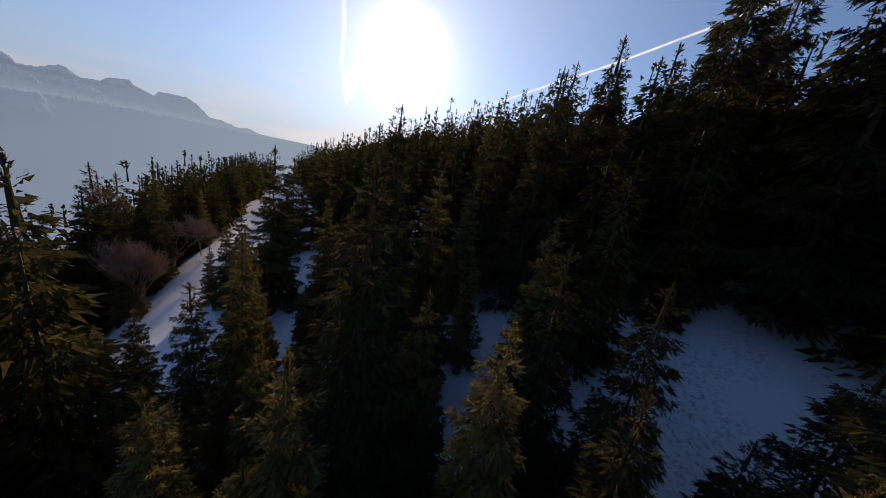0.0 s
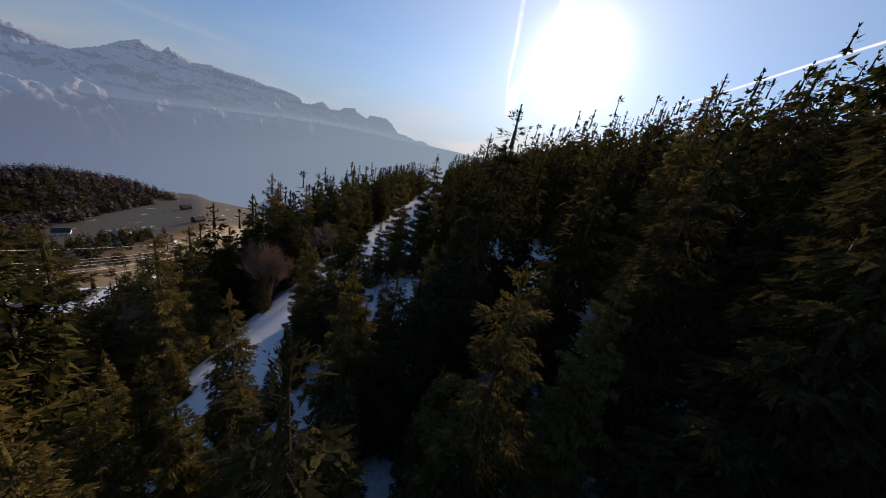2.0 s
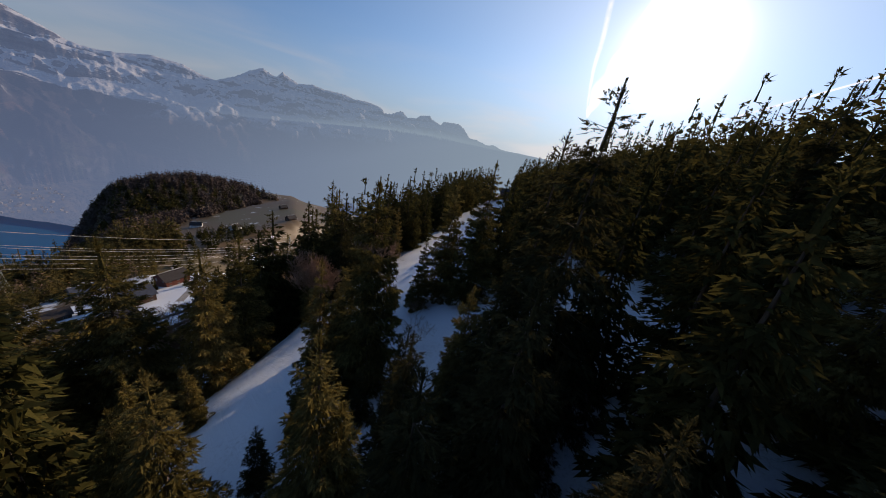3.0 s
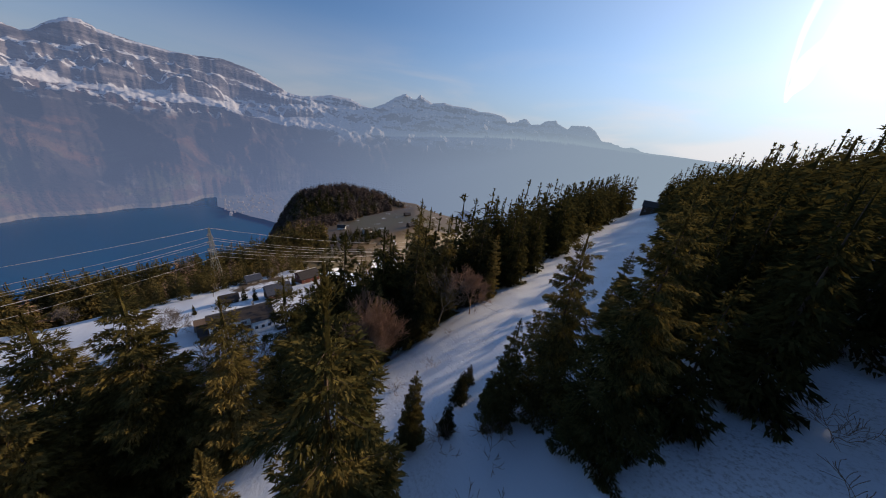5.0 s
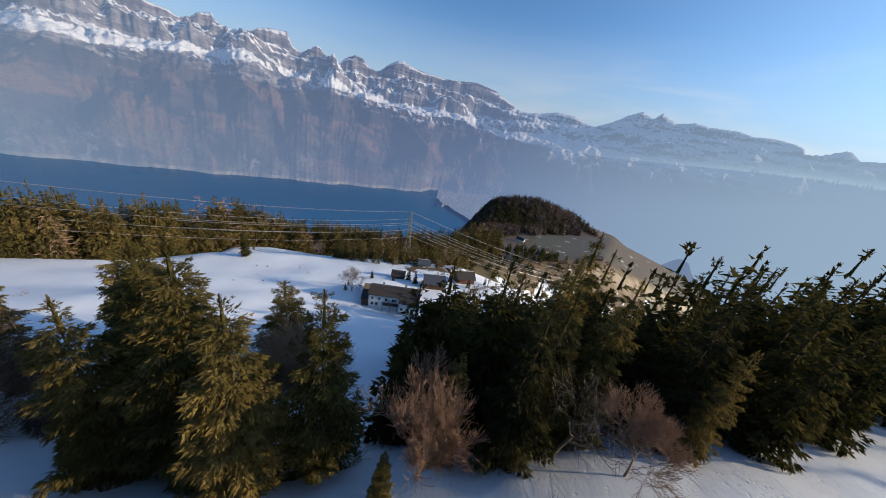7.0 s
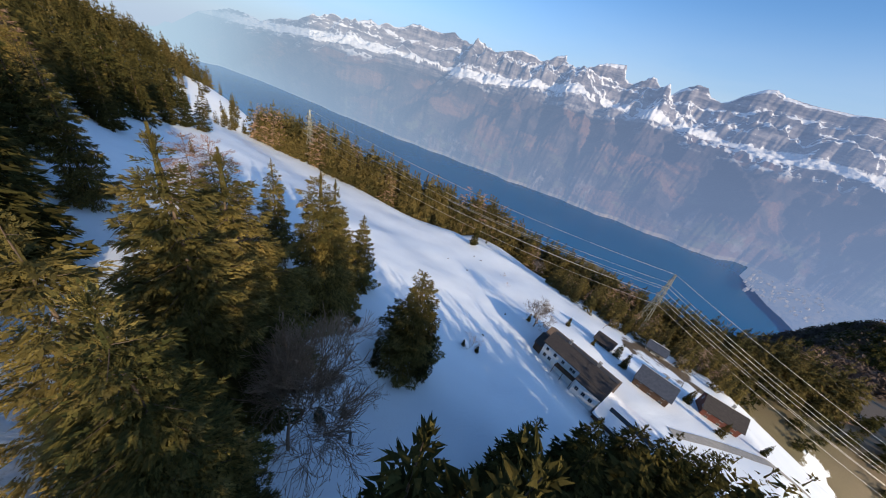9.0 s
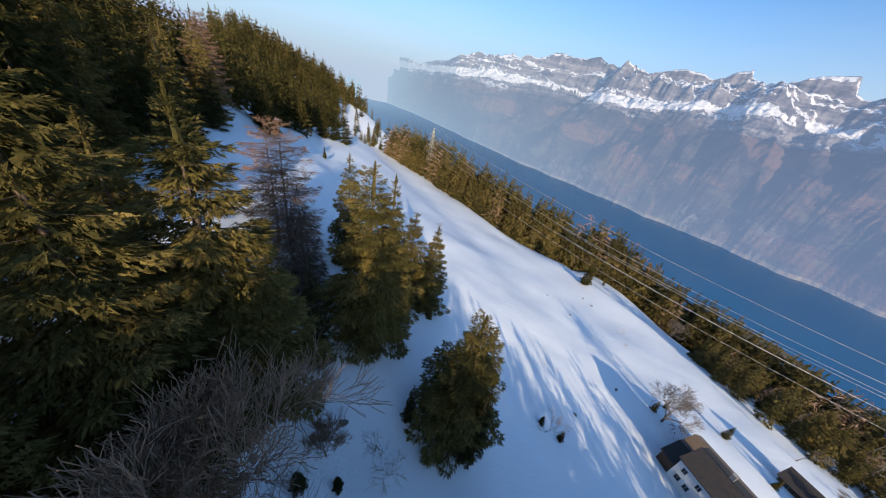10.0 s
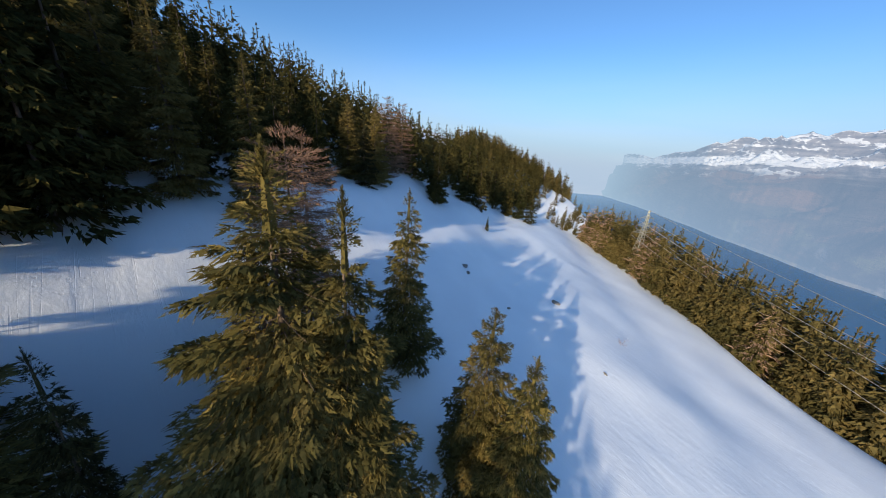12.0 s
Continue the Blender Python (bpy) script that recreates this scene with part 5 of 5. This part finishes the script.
def farmhouse():
    """The long white house with its dark roof, a wing and a covered balcony."""
    root = thing("farmhouse", "long white plastered farmhouse with dark roof and covered balcony", "house")
    z = -78.9
    root.matrix_basis = pose(-130.8, -5.4, z, 0, 0, 19)
    eave, ridge = 6.0, 8.0
    # its own x looks to the slope, y along the front
    bm = bmesh.new()
    prism(bm, ((-8.6, -4), (0, -4), (0, eave), (-4.3, ridge), (-8.6, eave)), 0, 21.5)
    part("wall", bm, MAT_PLASTER, root)
    gable_roof(root, -8.6, 0, 0, 21.5, eave, ridge, MAT_ROOF, over=0.5)
    bm = bmesh.new()
    prism(bm, ((-3, -4), (2.0, -4), (2.0, 4.6), (-3, 7.1)), 13.6, 21.2)
    wing = part("wing", bm, MAT_PLASTER, root, "white projecting wing under the sweeping roof")
    bm = bmesh.new()
    prism(bm, ((-4.2, 8.05), (2.6, 4.5), (2.6, 4.75), (-4.2, 8.3)), 13.2, 21.9)
    part("wing_roof", bm, MAT_ROOF, wing, "dark tiled roof of the wing")
    for i in range(4):
        window_unit(root, 0, 1.6 + i * 3.0, 3.5, 0.85, 1.2)
    for i in range(2):
        window_unit(root, 0, 1.6 + i * 1.9, 0.7, 0.95, 1.3)
    for i in range(2):
        window_unit(root, 0, 10.6 + i * 1.0, 3.5, 0.7, 1.2)
    for i in range(3):
        window_unit(wing, 2.0, 14.9 + i * 2.3, 0.9, 0.95, 1.3)
    for i in range(3):
        window_unit(root, -2.2 - 2.6 * i, 0, 3.4, 0.9, 1.2, face=-1, axis="y")
    # balcony over the terrace
    bm = bmesh.new()
    box(bm, 0.01, 2.0, 6.2, 13.1, 2.35, 2.55)
    bal = part("balcony", bm, MAT_TIMBER, root, "dark timber balcony")
    bm = bmesh.new()
    box(bm, 1.92, 2.0, 6.2, 13.1, 3.40, 3.50)
    part("handrail", bm, MAT_TIMBER, bal)
    mb = bmesh.new()
    box(mb, 1.94, 1.98, -0.03, 0.03, 2.55, 3.40)
    me = bpy.data.meshes.new("baluster")
    mb.to_mesh(me)
    mb.free()
    me.materials.append(MAT_TIMBER)
    for i in range(24):
        part("baluster", me, None, bal).location = (0, 6.3 + i * 0.29, 0)
    for yy in (6.3, 9.6, 12.9):
        bm = bmesh.new()
        box(bm, 1.84, 2.0, yy, yy + 0.16, -2.5, 2.35)
        part("post", bm, MAT_TIMBER, bal)
    for yy, xx in ((5.0, -5.0), (15.0, -5.6)):
        bm = bmesh.new()
        box(bm, xx - 0.4, xx + 0.4, yy, yy + 0.8, 6.5, 9.4)
        box(bm, xx - 0.5, xx + 0.5, yy - 0.1, yy + 0.9, 9.4, 9.55)
        part("chimney", bm, MAT_CONCRETE, root)
    # timber lean-to on the gable end
    bm = bmesh.new()
    prism(bm, ((-8.0, -4), (-0.6, -4), (-0.6, 2.6), (-4.3, 5.0), (-8.0, 2.6)), -3.2, -0.02)
    lean = part("lean_to", bm, MAT_TIMBER, root, "dark boarded lean-to at the gable end")
    gable_roof(lean, -8.0, -0.6, -3.2, -0.8, 2.6, 5.0, MAT_ROOF, over=0.35)


farmhouse()
house("barn", "long low barn with a brown roof behind the farmhouse", -146.1, -1.2, 19, 26, 8, 3.4, 5.6, MAT_TIMBER, MAT_ROOF_BROWN, floors=1, bays=4, chimney=False)
house("shed", "small timber shed with a dark roof", -172.0, -10.0, 20, 7, 5.5, 2.8, 4.8, MAT_TIMBER, MAT_ROOF, floors=1, bays=2, chimney=False)
house("chalet", "chalet with a blue-grey roof and patches of snow", -171.0, 12.0, 24, 11, 9, 4.6, 7.6, MAT_TIMBER, MAT_SLATE, bays=3, snow=0.55)
house("chalet", "small pale house with a grey roof by the wood", -212.0, -8.0, 25, 8, 6.5, 3.2, 5.4, MAT_CONCRETE, MAT_SLATE, floors=1, bays=2, snow=0.4)
house("chalet", "red-brown timber chalet beside the road", -193.0, 25.0, 30, 11, 9, 4.6, 7.4, MAT_RED, MAT_ROOF, bays=3, snow=0.5)
house("chalet", "brown timber chalet with a dark roof beside the piste", -148.0, 250.0, -57, 12, 11, 4.6, 7.6, MAT_TIMBER, MAT_ROOF, bays=3, snow=0.15)
for x, y, turn, label in ((-470, 170, 20, "distant farm barn in the brown fields"), (-520, 60, -15, "distant farmhouse among snow patches"), (-455, 95, 40, "distant farmhouse beside the field road"), (-610, 200, 10, "distant hay barn on the brown meadow")):
    house("farm", label, x, y, turn, 13, 9, 4.0, 7.5, MAT_TIMBER if "barn" in label else MAT_PLASTER, MAT_ROOF, floors=1, bays=3, chimney=False, snow=0.3)


def annex():
    """A low building with snow on its flat roof and a long dark skylight."""
    root = thing("annex", "low flat-roofed annex with deep snow on top", "building")
    x, y = -143.7, 22.9
    root.matrix_basis = pose(x, y, float(lie(x, y)), 0, 0, 19)
    bm = bmesh.new()
    box(bm, -6.5, 6.5, -9, 9, -4, 2.5)
    part("wall", bm, MAT_TIMBER, root)
    bm = bmesh.new()
    box(bm, -7.0, 7.0, -9.5, 9.5, 2.503, 2.75)
    part("roof", bm, MAT_ROOF, root)
    bm = bmesh.new()
    box(bm, -6.8, 6.8, -9.3, 9.3, 2.753, 3.10)
    bmesh.ops.bevel(bm, geom=bm.edges[:], offset=0.14, segments=3, affect="EDGES")
    part("snow_cap", bm, MAT_SNOW, root, "smooth cap of snow")
    bm = bmesh.new()
    box(bm, -0.8, 1.1, -6.5, 6.0, 3.104, 3.22)
    part("skylight", bm, MAT_PANE, root, "long dark skylight")
    for i in range(4):
        window_unit(root, 6.5, -6 + i * 4, 0.8, 1.2, 1.1)


annex()


def road():
    """The lane past the houses: a strip laid on the slope with a wall and rail on its outer side."""
    line = [(-160, 26), (-178, 33), (-196, 42), (-220, 55), (-250, 75), (-290, 105), (-340, 150)]
    pts = np.array(line, float)
    d = np.gradient(pts, axis=0)
    d /= np.linalg.norm(d, axis=1)[:, None]
    side = np.stack((-d[:, 1], d[:, 0]), 1) * 1.5
    t = np.linspace(0, len(pts) - 1, 60)
    k = np.arange(len(pts))
    px, py = np.interp(t, k, pts[:, 0]), np.interp(t, k, pts[:, 1])
    sx, sy = np.interp(t, k, side[:, 0]), np.interp(t, k, side[:, 1])
    V = []
    for s in (-1.0, -0.33, 0.33, 1.0):
        V.append(np.stack((px + sx * s, py + sy * s, lie(px + sx * s, py + sy * s) + 0.14), 1))
    V = np.stack(V, 1)
    i = np.arange(V.shape[0] * 4).reshape(-1, 4)
    F = np.stack((i[:-1, :-1], i[:-1, 1:], i[1:, 1:], i[1:, :-1]), -1).reshape(-1, 4)
    me = bpy.data.meshes.new("road")
    fill_mesh(me, V.reshape(-1, 3), F, True)
    me.materials.append(MAT_CONCRETE)
    tagged(new("road", me), "narrow dark lane winding past the farm", "road", kind="structure")


road()


# ---- power line ----
def beam(bm, a, b, r):
    a, b = Vector(a), Vector(b)
    d = b - a
    m = Matrix.Translation((a + b) / 2) @ d.to_track_quat("Z", "Y").to_matrix().to_4x4()
    box(bm, -r, r, -r, r, -d.length / 2, d.length / 2, m)


ARMS = ((0.66, 7.6), (0.77, 6.0), (0.88, 4.6))


def pylon(x, y, height, turn):
    """A lattice mast: four legs, bracing panels, three cross-arms with insulators."""
    root = thing("pylon", "tall galvanised lattice pylon of the power line", "pylon", "pylons")
    z = float(lie(x, y))
    root.matrix_basis = pose(x, y, z - 0.5, 0, 0, turn)

    def half(f):
        return height * np.interp(f, [0, 0.62, 1.0], [0.075, 0.024, 0.006])
    levels = [0, 0.14, 0.26, 0.36, 0.45, 0.53, 0.60, 0.66, 0.715, 0.77, 0.825, 0.88, 0.94, 1.0]
    for sx, sy in ((1, 1), (1, -1), (-1, 1), (-1, -1)):
        bm = bmesh.new()
        for a, b in zip(levels, levels[1:]):
            beam(bm, (sx * half(a), sy * half(a), a * height), (sx * half(b), sy * half(b), b * height), 0.12)
        part("leg", bm, MAT_STEEL, root)
    for side in range(4):
        bm = bmesh.new()
        for a, b in zip(levels, levels[1:]):
            for p, q in ((-1, 1), (1, -1)):
                c0, c1 = half(a), half(b)
                if side < 2:
                    s = 1 if side else -1
                    beam(bm, (p * c0, s * c0, a * height), (q * c1, s * c1, b * height), 0.055)
                else:
                    s = 1 if side == 3 else -1
                    beam(bm, (s * c0, p * c0, a * height), (s * c1, q * c1, b * height), 0.055)
        part("bracing", bm, MAT_STEEL, root)
    for f, out in ARMS:
        bm = bmesh.new()
        w, h = half(f), height * 0.045
        for s in (1, -1):
            for t in (1, -1):
                beam(bm, (s * w, t * w, f * height), (s * out, 0, f * height), 0.07)
                beam(bm, (s * w, t * w, f * height + h), (s * out, 0, f * height), 0.06)
            for k in (0.25, 0.5, 0.75):
                xx = s * (w + (out - w) * k)
                yy = w * (1 - k)
                beam(bm, (xx, yy, f * height), (xx, -yy, f * height), 0.05)
                beam(bm, (xx, yy, f * height), (xx, 0, f * height + h * (1 - k)), 0.05)
        arm = part("crossarm", bm, MAT_STEEL, root)
        for s in (1, -1):
            bm = bmesh.new()
            for k in range(8):
                bmesh.ops.create_cone(bm, cap_ends=True, segments=8, radius1=0.16, radius2=0.07, depth=0.16, matrix=Matrix.Translation((s * out, 0, f * height - 0.25 - k * 0.2)))
            part("insulator", bm, MAT_GLASSY, arm, "brown insulator string")
    return root, [root.matrix_basis @ Vector((s * out, 0, f * height - 1.9)) for f, out in ARMS for s in (1, -1)] + [root.matrix_basis @ Vector((0, 0, height))]


def wire(a, b, sag):
    """One conductor hanging between two masts."""
    n = 25
    t = np.linspace(0, 1, n)
    p = np.outer(1 - t, a) + np.outer(t, b)
    p[:, 2] -= sag * 4 * t * (1 - t)
    rows = np.c_[p, np.full(n, 0.085)]
    ob = new("power_line", tube_mesh("power_line", [rows], MAT_WIRE, 4))
    tagged(ob, "thin sagging conductor between the pylons", "cable", "conductors")


def line_turn(dx, dy):
    return math.degrees(math.atan2(dy, dx)) + 90


MASTS = [pylon(-48.1, -221.0, 42, line_turn(-218, 177)), pylon(-266.0, -44.0, 55, line_turn(-170, 190)), pylon(-398.0, 146.0, 46, line_turn(-132, 190))]
for m0, m1, sag in ((MASTS[0], MASTS[1], 9.0), (MASTS[1], MASTS[2], 7.0)):
    for a, b in zip(m0[1], m1[1]):
        wire(a, b, sag * (0.7 if a is m0[1][-1] else 1.0))


# ---- the bench by the wood's edge, the village at the lake's end ----
def bench(x, y, turn):
    root = thing("bench", "weathered wooden bench standing in the snow", "bench")
    root.matrix_basis = pose(x, y, float(lie(x, y)) - 0.05, 0, 0, turn)
    for name, b in (("seat", (-1.2, 1.2, -0.22, 0.22, 0.44, 0.50)), ("backrest", (-1.2, 1.2, 0.24, 0.30, 0.62, 0.98)), ("leg", (-1.0, -0.88, -0.2, 0.3, -0.3, 0.437)), ("leg", (0.88, 1.0, -0.2, 0.3, -0.3, 0.437))):
        bm = bmesh.new()
        box(bm, *b)
        bmesh.ops.bevel(bm, geom=bm.edges[:], offset=0.012, segments=1, affect="EDGES")
        part(name, bm, MAT_TIMBER, root)


bench(5.0, -57.0, 140)
bench(1.5, -60.5, 150)


def village():
    """Roofs and walls of the far village on the flat by the lake."""
    rnd = np.random.RandomState(77)
    V, F, o = [], [], 0
    for i in range(80):
        a, r = np.radians(rnd.uniform(97.5, 104.5)), rnd.uniform(1850, 2330)
        w, l, h, t = rnd.uniform(6, 9), rnd.uniform(7, 12), rnd.uniform(4, 7), rnd.uniform(0, 3.14)
        w, l = w * 0.9, l * 0.9
        p = np.array([(-l, -w, -6), (l, -w, -6), (l, w, -6), (-l, w, -6), (-l, -w, h), (l, -w, h), (l, w, h), (-l, w, h), (-l, 0, h + 3), (l, 0, h + 3)]) * np.array([0.5, 0.5, 1.0])
        c, s = np.cos(t), np.sin(t)
        q = np.stack((p[:, 0] * c - p[:, 1] * s - np.sin(a) * r, p[:, 0] * s + p[:, 1] * c + np.cos(a) * r, p[:, 2] - 505), 1)
        V.append(q)
        F.append(np.array([(0, 1, 5, 4), (2, 3, 7, 6), (1, 2, 6, 5), (3, 0, 4, 7), (4, 5, 9, 8), (6, 7, 8, 9), (5, 6, 9, 9), (7, 4, 8, 8)])[:6] + o)
        o += 10
    me = bpy.data.meshes.new("village")
    fill_mesh(me, np.concatenate(V), np.concatenate(F))
    me.materials.append(MAT_VILLAGE)
    tagged(new("village", me), "scattered pale houses of a far lakeside village", "houses", kind="stuff")


village()

# young spruces beside the small clearing by the start
grove(((12.0, 9.0, 9.0), (15.5, 9.5, 11.5)), DARK)

clear_library()
